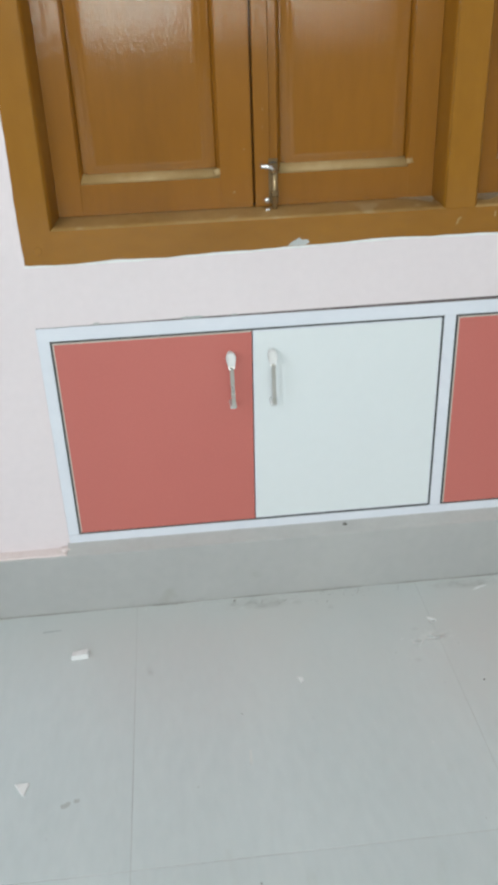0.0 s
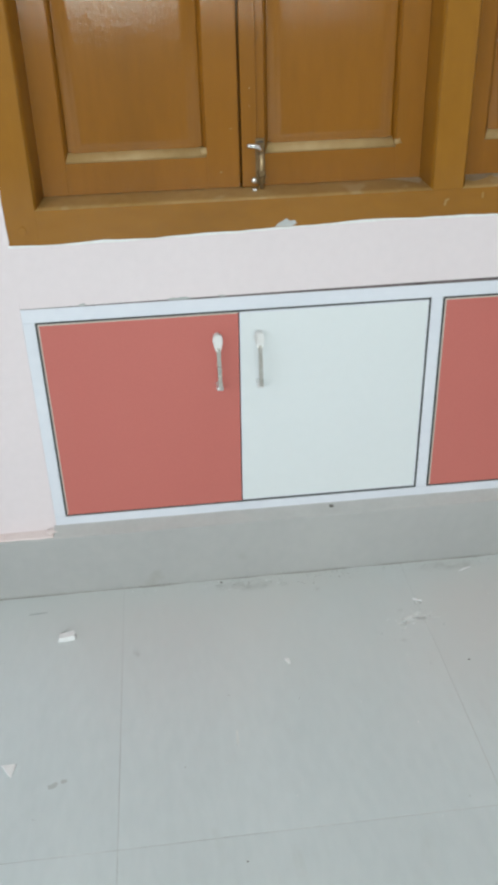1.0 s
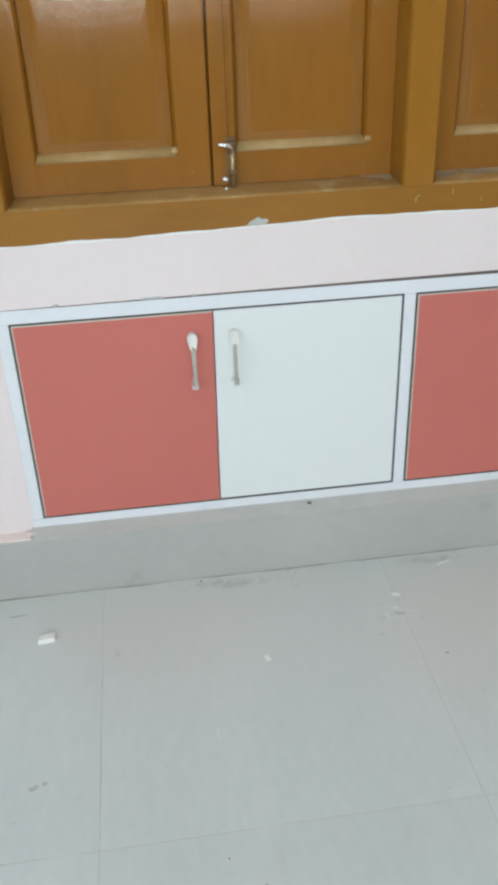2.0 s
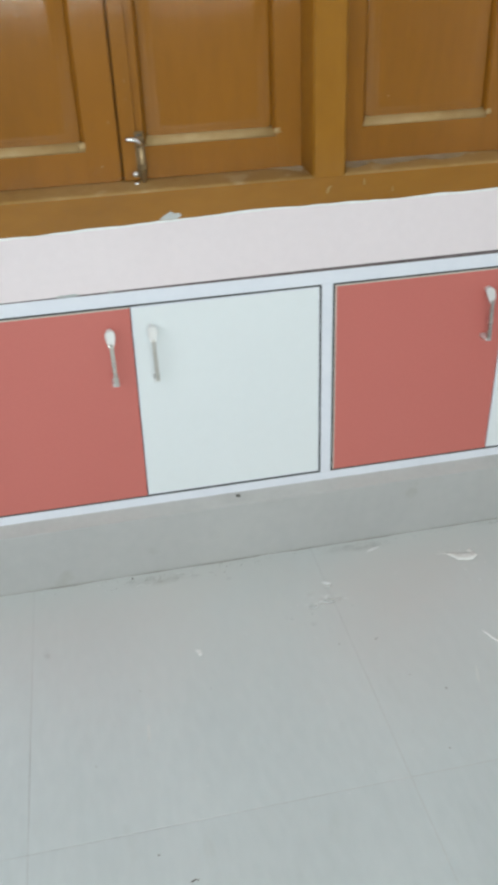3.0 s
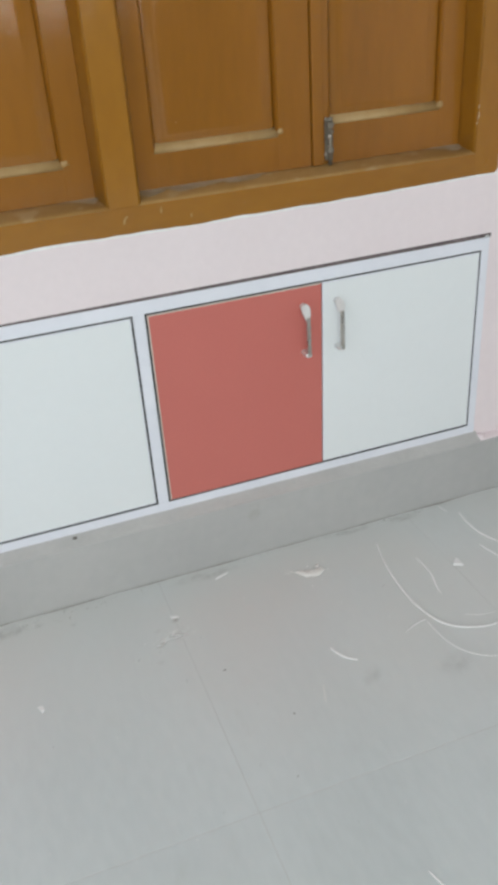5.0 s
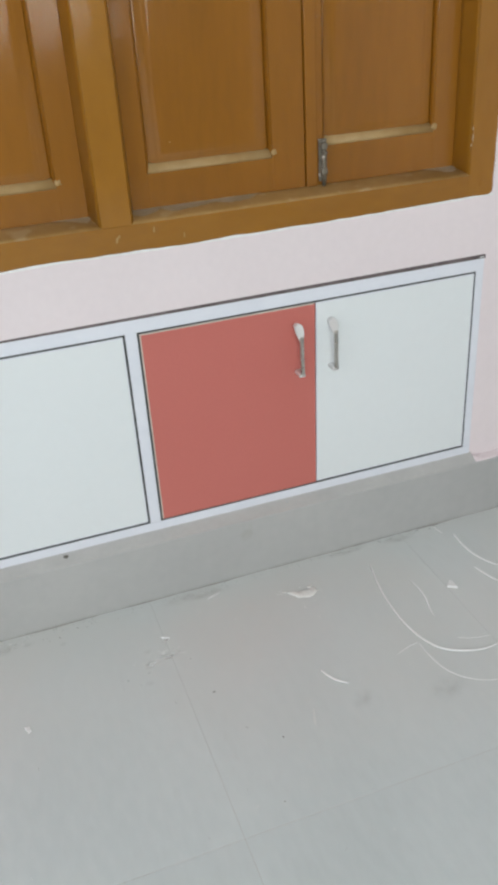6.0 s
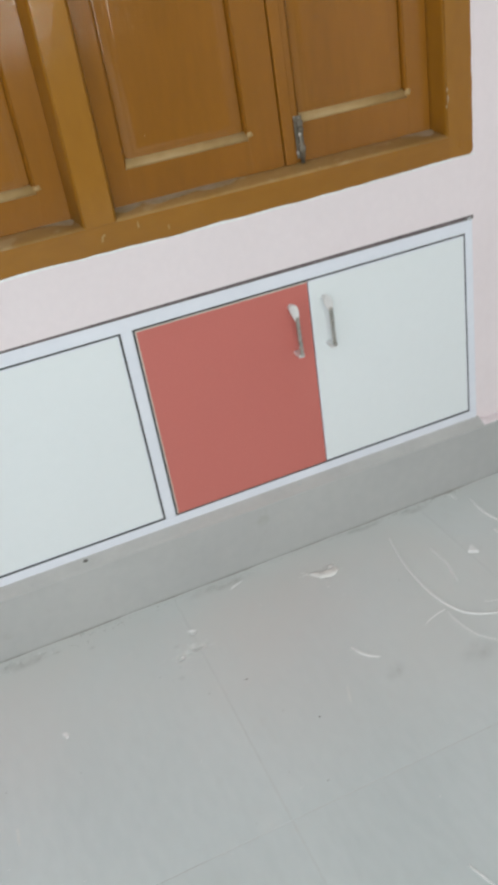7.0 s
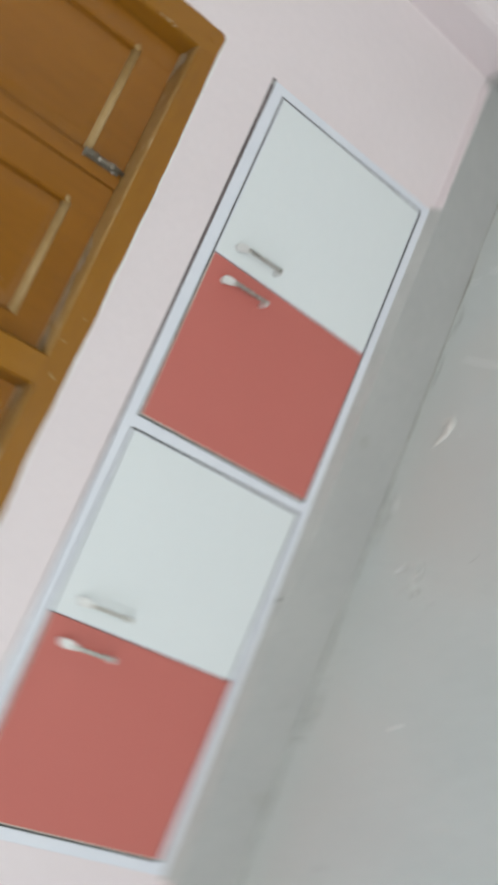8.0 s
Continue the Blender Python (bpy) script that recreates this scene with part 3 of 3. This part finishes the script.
def tower_bolt(leaf, x, top, bottom, metal, bar_metal, label, arm):
    y = YS - 0.004
    plate = boxes((x - 0.008, x + 0.008, y - 0.002, y + 0.0005, bottom + 0.004, top), bevel=0.0008)
    part("bolt_plate", plate, metal, leaf, label)
    off = -0.0015 if arm else 0.0
    for zz in (top - 0.012, bottom + 0.022):
        guide = boxes((x - off - 0.0066, x - off + 0.0066, y - 0.0115, y - 0.001, zz - 0.006, zz + 0.006), bevel=0.0028)
        part("bolt_guide", guide, metal, leaf)
    rod = bmesh.new()
    sweep(rod, [(x - off, y - 0.0065, top - 0.010), (x - off, y - 0.0065, bottom - 0.004)], 0.0040, 12)
    if not arm:
        sweep(rod, [(x, y - 0.0065, top - 0.024), (x + 0.002, y - 0.0105, top - 0.0245), (x + 0.004, y - 0.012, top - 0.025)], [0.004, 0.004, 0.0036], 10)
    part("bolt_rod", rod, bar_metal, leaf, smooth=True)
    if arm:
        knob = bmesh.new()
        sweep(knob, [(x, y - 0.0075, top - 0.023), (x - 0.001, y - 0.013, top - 0.017), (x - 0.006, y - 0.0165, top - 0.0105), (x - 0.0235, y - 0.018, top - 0.0085)],
              [0.0046, 0.0048, 0.0046, 0.0038], 10)
        hub = bmesh.new()
        bmesh.ops.create_cone(hub, cap_ends=True, segments=18, radius1=0.0085, radius2=0.0070, depth=0.006, matrix=pose(x, y - 0.0050, top - 0.0125, 90))
        part("bolt_hub", hub, GRIME, leaf, "dark tarnished bolt hub")
        part("bolt_knob", knob, CHROME, leaf, "bright chrome bolt knob", smooth=True)
        tip = bmesh.new()
        bmesh.ops.create_uvsphere(tip, u_segments=14, v_segments=9, radius=0.0058, matrix=pose(x - 0.0125, y - 0.0095, bottom + 0.012))
        part("bolt_stop", tip, CHROME, leaf, smooth=True)


tower_bolt(leaf_b, 0.4150, 0.888, 0.808, AGED, BRASSY, "dull metal tower bolt plate", True)
tower_bolt(leaf_d, 1.1490, 0.891, 0.811, STAINED, STAINED, "paint-stained steel tower bolt plate", False)
part("bolt_socket", boxes((0.3985, 0.4080, YS - 0.017, YS - 0.006, OZ0 + 0.004, OZ0 + 0.0125), bevel=0.003), CHROME, window, "chrome bolt socket on the sill")

# ragged line of wall paint lapping onto the frame
lap = bmesh.new()
rows, edge_line = [], []
for i in range(260):
    x = FX0 + (FX1 - FX0) * i / 259
    rise = float(np.interp(x, [0.0, 0.17, 0.36, 0.52, 0.64, 0.75, 0.9, 1.05, 1.2, 1.4, 1.5], [0.735, 0.736, 0.740, 0.7445, 0.747, 0.7455, 0.7450, 0.7455, 0.747, 0.750, 0.752]))
    rise += 0.0007 * noise.noise((x * 7, 2, 0)) + 0.0008 * noise.noise((x * 34, 7, 0))
    edge_line.append((x, rise))
    rows.append([lap.verts.new(p) for p in ((x, 0.0008, 0.706), (x, -0.0009, rise - 0.0022), (x, YF - 0.0001, rise), (x, 0.002, 0.708))])
for a, b in zip(rows, rows[1:]):
    for k in range(3):
        lap.faces.new((a[k], b[k], b[k + 1], a[k + 1]))
    lap.faces.new((a[3], b[3], b[0], a[0]))
lap.faces.new(rows[0]), lap.faces.new(rows[-1][::-1])
bmesh.ops.recalc_face_normals(lap, faces=lap.faces)
part("paint_lap", lap, PINK, window, "ragged wall paint lapping onto the frame")
# white strip painted in for the highlight on the lip of the paint lap
white_line = bmesh.new()
for (xa, za), (xb, zb) in zip(edge_line, edge_line[1:]):
    ta, tb = (0.0021 * max(0.3, 1.0 + 1.4 * noise.noise((q * 11, 4, 1))) for q in (xa, xb))
    prism(white_line, [(xa, za - 0.0012), (xb, zb - 0.0012), (xb, zb + tb), (xa, za + ta)], -0.0011, YF + 0.0002)
part("primer_line", white_line, CHIPWHITE, window, "thin white line painted as the highlight along the paint edge")
for x_edge, inward, seed in ((FX0, 1, 3.0), (FX1, -1, 9.0)):
    side = bmesh.new()
    rows = []
    for i in range(160):
        z = 0.735 + (FZ1 - 0.735) * i / 159
        w = 0.002 + 0.0016 * noise.noise((z * 30, seed, 0)) + 0.0015 * noise.noise((z * 8, seed, 2))
        w += 0.012 * min(1.0, max(0.0, 1 - (z - 0.750) / 0.013)) ** 2 if inward < 0 else 0.0
        rows.append([side.verts.new(p) for p in ((x_edge - inward * 0.006, 0.0008, z), (x_edge + inward * w * 0.8, -0.0003, z), (x_edge + inward * w, YF, z))])
    for a, b in zip(rows, rows[1:]):
        for k in range(3):
            side.faces.new((a[k], b[k], b[(k + 1) % 3], a[(k + 1) % 3]))
    side.faces.new(rows[0]), side.faces.new(rows[-1][::-1])
    bmesh.ops.recalc_face_normals(side, faces=side.faces)
    part("paint_lap", side, PINK, window)


def flake(cx, cz, pts, y, material, name, label):
    bm = bmesh.new()
    prism(bm, [(cx + a, cz + b) for a, b in pts], y - 0.0008, y + 0.001)
    part(name, bm, material, window, label)


flake(0.454, 0.7490, [(-0.020, -0.003), (-0.006, -0.004), (0.010, -0.004), (0.019, 0.001), (0.015, 0.006), (0.006, 0.0055), (0.001, 0.010), (-0.006, 0.006), (-0.013, 0.003)],
      YF, CEMENT, "paint_chip", "bare whitish chip in the varnish")
flake(0.742, 0.772, [(-0.006, -0.006), (-0.003, -0.006), (-0.001, 0.002), (0.004, 0.005), (0.002, 0.007), (-0.004, 0.004)], YF, DUSTY_LIT, "scratch", "pale scratch in the varnish")
flake(0.806, 0.781, [(-0.0015, -0.005), (0.0015, -0.005), (0.001, 0.005), (-0.001, 0.005)], YF, DUSTY_LIT, "scratch", "pale scratch in the varnish")
flake(0.860, 0.764, [(-0.0012, -0.004), (0.0012, -0.004), (0.001, 0.004), (-0.001, 0.004)], YF, DUSTY_LIT, "scratch", "pale scratch in the varnish")
# the first three flakes are painted gloss highlights on the right stile's edge
for fx, fz, w, h, fy in ((1.447, 0.866, 0.0010, 0.0080, YF), (1.4465, 0.882, 0.0007, 0.004, YF), (1.4445, 0.852, 0.0008, 0.003, YF), (0.347, 0.834, 0.0020, 0.0014, YS),
                         (0.366, 0.905, 0.0010, 0.0012, YS - 0.0002), (0.399, 0.968, 0.0010, 0.0018, YS - 0.0042), (0.398, 0.940, 0.0008, 0.0012, YS - 0.0042),
                         (0.862, 0.915, 0.0012, 0.0012, YS + 0.0046), (1.165, 0.800, 0.0014, 0.0010, YF)):
    flake(fx, fz, [(-w, -h * 0.6), (w * 0.4, -h), (w, h * 0.3), (-w * 0.3, h)], fy, DUST_FILM_LIT if fy != YF else DUST_GLINT, "paint_speck", "pale speck in the varnish, some painted as gloss highlights")
for px, pz in ((0.001, 0.762), (1.476, 0.775)):
    bm = bmesh.new()
    bmesh.ops.create_cone(bm, cap_ends=True, segments=16, radius1=0.0075, radius2=0.0065, depth=0.002, matrix=pose(px, YF - 0.0003, pz, 90))
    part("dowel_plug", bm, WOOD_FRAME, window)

# small crumbs of plaster left along the top of the cabinet frame
for n_, (cx, w) in enumerate(((0.085, 0.006), (0.262, 0.016), (0.245, 0.008), (0.335, 0.006), (1.103, 0.010), (1.489, 0.006))):
    part("plaster_crumb", lump(cx, 0.001, CZ1 + 0.003, w, 0.003, 0.0022, n_ * 3.1), SHADOW_GAP if n_ == 4 else SMUDGE if n_ == 1 else CEMENT, cabinet)
# dark nail hole in the cement bed
part("nail_head", lump(0.546, -0.0075, 0.1517, 0.0052, 0.004, 0.0028, 2.2), GRIME, baseboard, "dark nail head")
part("nail_head", lump(1.031, -0.009, 0.1512, 0.003, 0.003, 0.0016, 4.2), SMUDGE, baseboard, "dull nail head")


# ---------- loose things on the floor ----------
TOP = 0.0   # tile surface


def chip(name, x, y, outline, high, turn, label, category, material=CHIPWHITE, seed=0, group=""):
    """A flat broken piece, its edges uneven, lying on the tiles."""
    bm = bmesh.new()
    low = [bm.verts.new((a, b, 0)) for a, b in outline]
    up = [bm.verts.new((a * 0.9, b * 0.9, high * (0.8 + 0.4 * noise.noise((a * 200, b * 200, seed))))) for a, b in outline]
    bm.faces.new(low[::-1]), bm.faces.new(up)
    k = len(low)
    for i in range(k):
        bm.faces.new((low[i], low[(i + 1) % k], up[(i + 1) % k], up[i]))
    bmesh.ops.recalc_face_normals(bm, faces=bm.faces)
    ob = solid(name, bm, material, label, category, group=group)
    ob.matrix_world = pose(x, y, TOP, 0, 0, turn)
    return ob


def strand(name, points, r, label, lift=0.0):
    """A thin offcut lying in a curve, smoothed through its points."""
    p = [Vector((a, b, 0)) for a, b in points]
    fine_points = []
    for i in range(len(p) - 1):
        a, b, c, d = p[max(i - 1, 0)], p[i], p[i + 1], p[min(i + 2, len(p) - 1)]
        for k in range(8):
            t = k / 8
            fine_points.append(0.5 * ((2 * b) + (c - a) * t + (2 * a - 5 * b + 4 * c - d) * t * t + (3 * b - a - 3 * c + d) * t ** 3))
    fine_points.append(p[-1])
    base = p[0]
    k = len(fine_points)
    bm = bmesh.new()
    sweep(bm, [(v.x - base.x, v.y - base.y, r * 0.7 + lift * math.sin(math.pi * i / (k - 1))) for i, v in enumerate(fine_points)],
          [r * (0.5 + 0.5 * math.sin(math.pi * min(1, max(0, (i + 1.5) / (k + 1))))) for i in range(k)], 6, 0.7)
    ob = solid(name, bm, WIREWHITE, label, "offcut", group="offcuts on the floor", smooth=True)
    ob.location = (base.x, base.y, TOP)
    return ob


chip("plaster_chip", -0.011, -0.166, [(-0.018, -0.0075), (-0.006, -0.009), (0.015, -0.009), (0.018, 0.002), (0.016, 0.009), (-0.015, 0.008)], 0.013, 8, "white broken plaster lump on the grey floor tile", "plaster chip", group="plaster chips")
chip("plaster_chip", -0.084, -0.472, [(-0.013, 0.010), (0.012, 0.010), (0.006, -0.016), (0.001, -0.012)], 0.004, 0, "small white wedge of plaster on the grey floor tile", "plaster chip", group="plaster chips", seed=2)
chip("plaster_chip", 0.409, -0.288, [(-0.006, 0.007), (0.004, 0.006), (0.006, -0.006), (0.000, -0.009)], 0.003, 0, "tiny white plaster flake on the grey floor tile", "plaster chip", group="plaster chips", seed=3)
chip("plaster_chip", 1.310, -0.240, [(-0.0125, -0.0025), (0.0075, -0.0140), (0.0085, 0.0100), (0.0058, 0.0170)], 0.004, 0, "white triangular plaster flake beside a tile joint", "plaster chip", group="plaster chips", seed=5)
# a crumbled crescent of plaster
bm = bmesh.new()
spine = np.array([(-0.030, 0.013, 0.0016), (-0.021, 0.004, 0.0050), (-0.011, -0.004, 0.0072), (0.000, -0.008, 0.0080), (0.011, -0.008, 0.0084), (0.020, -0.003, 0.0072), (0.024, 0.005, 0.0040)])
u = np.linspace(0, 6, 31)
arc = np.array([np.interp(u, range(7), spine[:, k]) for k in range(3)]).T
sweep(bm, [(1.012 + a, -0.135 + b, TOP + 0.0012) for a, b, _ in arc], [float(r) * 1.3 for r in arc[:, 2]], 12, 0.40)
for v in bm.verts:
    q = noise.noise(v.co * 150) * 0.0020 + noise.noise(v.co * 420) * 0.0012
    v.co += Vector((q, q * 0.7, max(-0.001, q * 0.8)))
for k_, (a, b, r) in enumerate(((0.019, 0.012, 0.0042), (0.024, 0.016, 0.0026), (-0.037, 0.015, 0.0022), (-0.040, 0.019, 0.0014), (-0.003, 0.004, 0.0016), (0.031, -0.006, 0.0014), (-0.018, -0.008, 0.0014))):
    for v in bmesh.ops.create_icosphere(bm, subdivisions=2, radius=1.0)["verts"]:
        q = 1 + 0.6 * noise.noise(v.co * 1.8 + Vector((k_ * 3.7, 0, 0)))
        v.co = Vector((1.012 + a + v.co.x * r * 1.3 * q, -0.135 + b + v.co.y * r * q, TOP + r * 0.3 + v.co.z * r * 0.5 * q))
solid("plaster_scrap", bm, CHIPDULL, "crumbled white crescent of plaster on the floor tile", "plaster scrap", smooth=True)
chip("plaster_chip", 0.832, -0.069, [(-0.018, -0.006), (-0.004, -0.001), (0.014, 0.005), (0.017, 0.008), (-0.002, 0.005), (-0.016, -0.002)], 0.002, 0, "thin white sliver of plaster near the skirting", "plaster chip", group="plaster chips", seed=8)
chip("plaster_chip", 0.700, -0.151, [(-0.009, 0.004), (0.002, 0.001), (0.009, -0.005), (0.004, -0.006), (-0.006, 0.000)], 0.002, 0, "thin white sliver of plaster on a tile joint", "plaster chip", group="plaster chips", seed=9)

strand("white_strand", [(1.184, -0.110), (1.168, -0.180), (1.161, -0.240), (1.160, -0.300), (1.167, -0.350), (1.182, -0.388), (1.204, -0.410), (1.235, -0.425), (1.266, -0.432), (1.300, -0.430)], 0.0026, "long curved white plastic strand on the floor tiles")
strand("white_strand", [(1.238, -0.190), (1.241, -0.225), (1.238, -0.257), (1.230, -0.285), (1.226, -0.310)], 0.0018, "short curved white plastic strand on the floor tiles")
strand("white_strand", [(1.158, -0.372), (1.159, -0.405), (1.167, -0.447), (1.188, -0.480), (1.221, -0.503), (1.262, -0.515)], 0.0012, "curved white plastic strand on the floor tiles")
strand("white_strand", [(1.158, -0.366), (1.140, -0.368), (1.120, -0.374), (1.106, -0.380)], 0.0012, "short faint white plastic strand on the floor tiles")
strand("white_strand", [(1.413, -0.085), (1.409, -0.120), (1.412, -0.166), (1.428, -0.208), (1.455, -0.240)], 0.0025, "curved white plastic strand near the skirting")
strand("white_strand", [(1.388, -0.208), (1.394, -0.232), (1.402, -0.258), (1.414, -0.280)], 0.0026, "short thick white plastic strand on the floor tiles")
strand("white_strand", [(0.952, -0.362), (0.960, -0.383), (0.971, -0.399), (0.986, -0.411)], 0.0024, "short white plastic strand on the floor tiles")
strand("white_strand", [(1.386, -0.036), (1.387, -0.050), (1.391, -0.068)], 0.0014, "tiny white plastic strand against the skirting")
strand("white_strand", [(0.890, -0.826), (0.897, -0.848), (0.905, -0.874)], 0.0016, "short white plastic strand on the floor tiles")
strand("white_strand", [(1.235, -0.385), (1.262, -0.397), (1.298, -0.404)], 0.0006, "short faint white plastic strand on the floor tiles")


def mark(name, x, y, outline, turn, material, label):
    """A thin dried mark on a tile."""
    return chip(name, x, y, outline, 0.0005, turn, label, "floor mark", material, seed=x * 50)


BLOB = [(-0.009, -0.004), (-0.002, -0.006), (0.005, -0.004), (0.009, 0.001), (0.004, 0.005), (-0.003, 0.003), (-0.008, 0.004)]
STREAK = [(-0.022, -0.002), (-0.010, -0.003), (0.006, -0.002), (0.021, -0.001), (0.018, 0.002), (0.002, 0.002), (-0.014, 0.002)]
mark("dirt_smudge", -0.008, -0.512, BLOB, 20, SMUDGE, "small grey dirt smudge on the floor tile")
mark("dirt_smudge", 0.009, -0.506, [(a * 0.6, b * 0.8) for a, b in BLOB], -10, SMUDGE, "small grey dirt smudge on the floor tile")
mark("dirt_streak", -0.076, -0.084, STREAK, 2, SMUDGE, "faint grey dirt streak near the skirting")
mark("scuff_mark", 0.894, -0.460, STREAK, 70, SCUFF, "faint whitish scuff on the floor tile")
mark("scuff_mark", 0.297, -0.456, [(a * 0.8, b) for a, b in STREAK], 85, SCUFF, "faint whitish scuff on the floor tile")


def soft_mark(x, y, wide, deep, turn, material, label):
    """A thin rounded film of dirt lying on the tiles."""
    bm = bmesh.new()
    rings = [[bm.verts.new((wide * f * math.cos(a), deep * f * math.sin(a), z)) for a in (2 * math.pi * k / 28 for k in range(28))]
             for f, z in ((1.0, 0.0001), (0.97, 0.0004), (0.5, 0.0005))]
    for a, b in zip(rings, rings[1:]):
        for k in range(28):
            bm.faces.new((a[k], a[(k + 1) % 28], b[(k + 1) % 28], b[k]))
    bm.faces.new(rings[-1])
    ob = solid("floor_stain", bm, material, label, "floor stain", group="stains on the floor")
    ob.visible_shadow = False
    ob.matrix_world = pose(x, y, TOP, 0, 0, turn)
    return ob


for sx, sy, wide, deep, turn in ((1.148, -0.491, 0.050, 0.034, 20), (0.993, -0.455, 0.034, 0.022, 50), (0.641, -0.264, 0.012, 0.009, 0),
                                 (0.657, -0.178, 0.014, 0.007, 20), (0.438, -0.061, 0.016, 0.010, 0), (0.503, -0.087, 0.011, 0.009, 30), (0.300, -0.047, 0.014, 0.009, 0),
                                 (0.125, -0.224, 0.010, 0.022, 12)):
    soft_mark(sx, sy, wide, deep, turn, STAIN, "faint grey patch of trodden dirt on the floor tile")
for sx, sy, wide, deep, turn in ((0.692, -0.206, 0.034, 0.011, 4), (0.655, -0.214, 0.016, 0.012, 30), (0.700, -0.158, 0.014, 0.010, 60)):
    soft_mark(sx, sy, wide, deep, turn, PALE_STAIN, "whitish smear of plaster dust on the floor tile")
for sx, sy, wide, deep, turn in ((1.285, -0.046, 0.050, 0.016, 0), (1.150, -0.042, 0.070, 0.012, 0), (0.360, -0.056, 0.090, 0.024, 0), (0.800, -0.052, 0.100, 0.020, 0)):
    soft_mark(sx, sy, wide, deep, turn, BROWN_STAIN, "brownish film of dirt on the tiles along the skirting")


def crumbs(name, material, label, spots, seed):
    """Many tiny grains lying about, too many to count."""
    r = random.Random(seed)
    bm = bmesh.new()
    for x, y, spread_x, spread_y, count, size in spots:
        for _ in range(count):
            cx, cy, s = r.gauss(x, spread_x), min(-0.034, r.gauss(y, spread_y)), size * r.uniform(0.4, 1.2)
            a = r.uniform(0, 6.3)
            ring = [bm.verts.new((cx + s * f * math.cos(a + q), cy + s * f * math.sin(a + q) * 0.7, TOP)) for q, f in ((0, 1.3), (1.7, 0.8), (3.0, 1.1), (4.6, 0.7))]
            tip = bm.verts.new((cx, cy, TOP + s * 0.6))
            for k in range(4):
                bm.faces.new((ring[k], ring[(k + 1) % 4], tip))
            bm.faces.new(ring[::-1])
    bmesh.ops.recalc_face_normals(bm, faces=bm.faces)
    return solid(name, bm, material, label, "crumbs", "stuff")


def dirt_line(x0, x1, seed):
    """A thin, broken line of dirt where the tiles meet the skirting."""
    bm = bmesh.new()
    edge = -0.0274
    count = int((x1 - x0) / 0.008)
    rows = []
    for i in range(count + 1):
        x = x0 + (x1 - x0) * i / count
        w = max(0.0006, 0.0024 + 0.0045 * noise.noise((x * 9, seed, 0)) + 0.0022 * noise.noise((x * 60, seed, 4)))
        rows.append([bm.verts.new(p) for p in ((x, edge, TOP), (x, edge - w, TOP), (x, edge - w * 0.7, TOP + 0.0005), (x, edge, TOP + 0.0009))])
    for a, b in zip(rows, rows[1:]):
        for k in range(4):
            bm.faces.new((a[k], b[k], b[(k + 1) % 4], a[(k + 1) % 4]))
    bm.faces.new(rows[0]), bm.faces.new(rows[-1][::-1])
    bmesh.ops.recalc_face_normals(bm, faces=bm.faces)
    return solid("dirt_line", bm, DIRT, "thin broken line of grey dirt where floor meets skirting", "dirt", "stuff")


dirt_line(-0.6, 1.84, 2.0)
crumbs("plaster_crumbs", CHIPWHITE, "scattered white plaster crumbs on the grey floor", [
    (0.688, -0.196, 0.020, 0.006, 44, 0.0015), (0.655, -0.213, 0.014, 0.009, 22, 0.0014), (0.30, -0.052, 0.10, 0.012, 26, 0.0022),
    (0.975, -0.120, 0.012, 0.006, 8, 0.0025), (1.02, -0.135, 0.02, 0.02, 14, 0.0022), (0.9, -0.4, 0.5, 0.25, 20, 0.0016)], 3)
crumbs("dirt_crumbs", GRIME, "scattered dark dirt crumbs along the skirting", [
    (0.42, -0.050, 0.16, 0.010, 40, 0.0015), (1.20, -0.036, 0.12, 0.005, 34, 0.0017), (0.746, -0.332, 0.001, 0.001, 2, 0.0026), (0.826, -0.480, 0.001, 0.001, 2, 0.0024), (0.29, -0.685, 0.001, 0.001, 2, 0.0024), (0.335, -0.735, 0.003, 0.001, 3, 0.0026),
    (0.5, -0.5, 0.6, 0.3, 30, 0.0014), (0.303, -0.038, 0.004, 0.002, 4, 0.003)], 6)

crumbs("dust_crumbs", SMUDGE, "grey dust and mortar crumbs along the skirting", [
    (0.42, -0.040, 0.10, 0.007, 60, 0.0020), (1.05, -0.037, 0.20, 0.005, 70, 0.0020), (0.66, -0.230, 0.05, 0.03, 10, 0.0024)], 11)

# ---------- floor ----------
floor = solid("floor", boxes((WEST, EAST, SOUTH, WALL_Y - 0.001, -0.06, -0.0004)), JOINT, "grey vitrified floor tiles with thin dark joints and dusty smudges", "floor", "structure")
TILE_SIZE, GAP = 0.6, 0.0012
tile_mesh = {}


def tile(x0, x1, y0, y1):
    w, d = round(x1 - x0, 4), round(y1 - y0, 4)
    if (w, d) not in tile_mesh:
        bm = boxes((0, w, 0, d, -0.01, 0.0))
        bmesh.ops.bevel(bm, geom=[e for e in bm.edges if all(v.co.z > -0.001 for v in e.verts)], offset=0.0003, segments=1, affect="EDGES")
        tile_mesh[w, d] = mesh_of("tile", bm, TILE)
    ob = new("tile", tile_mesh[w, d])
    ob.location = (x0, y0, 0)
    ob.parent = floor


xs = sorted({WEST, EAST, *[0.0985 + TILE_SIZE * k for k in range(-5, 5)]})
ys = sorted({SOUTH, -0.0200, *[-0.641 - TILE_SIZE * k for k in range(0, 6)]})
for x0, x1 in zip(xs, xs[1:]):
    for y0, y1 in zip(ys, ys[1:]):
        tile(x0 + GAP / 2, x1 - GAP / 2, y0 + GAP / 2, y1 - GAP / 2)
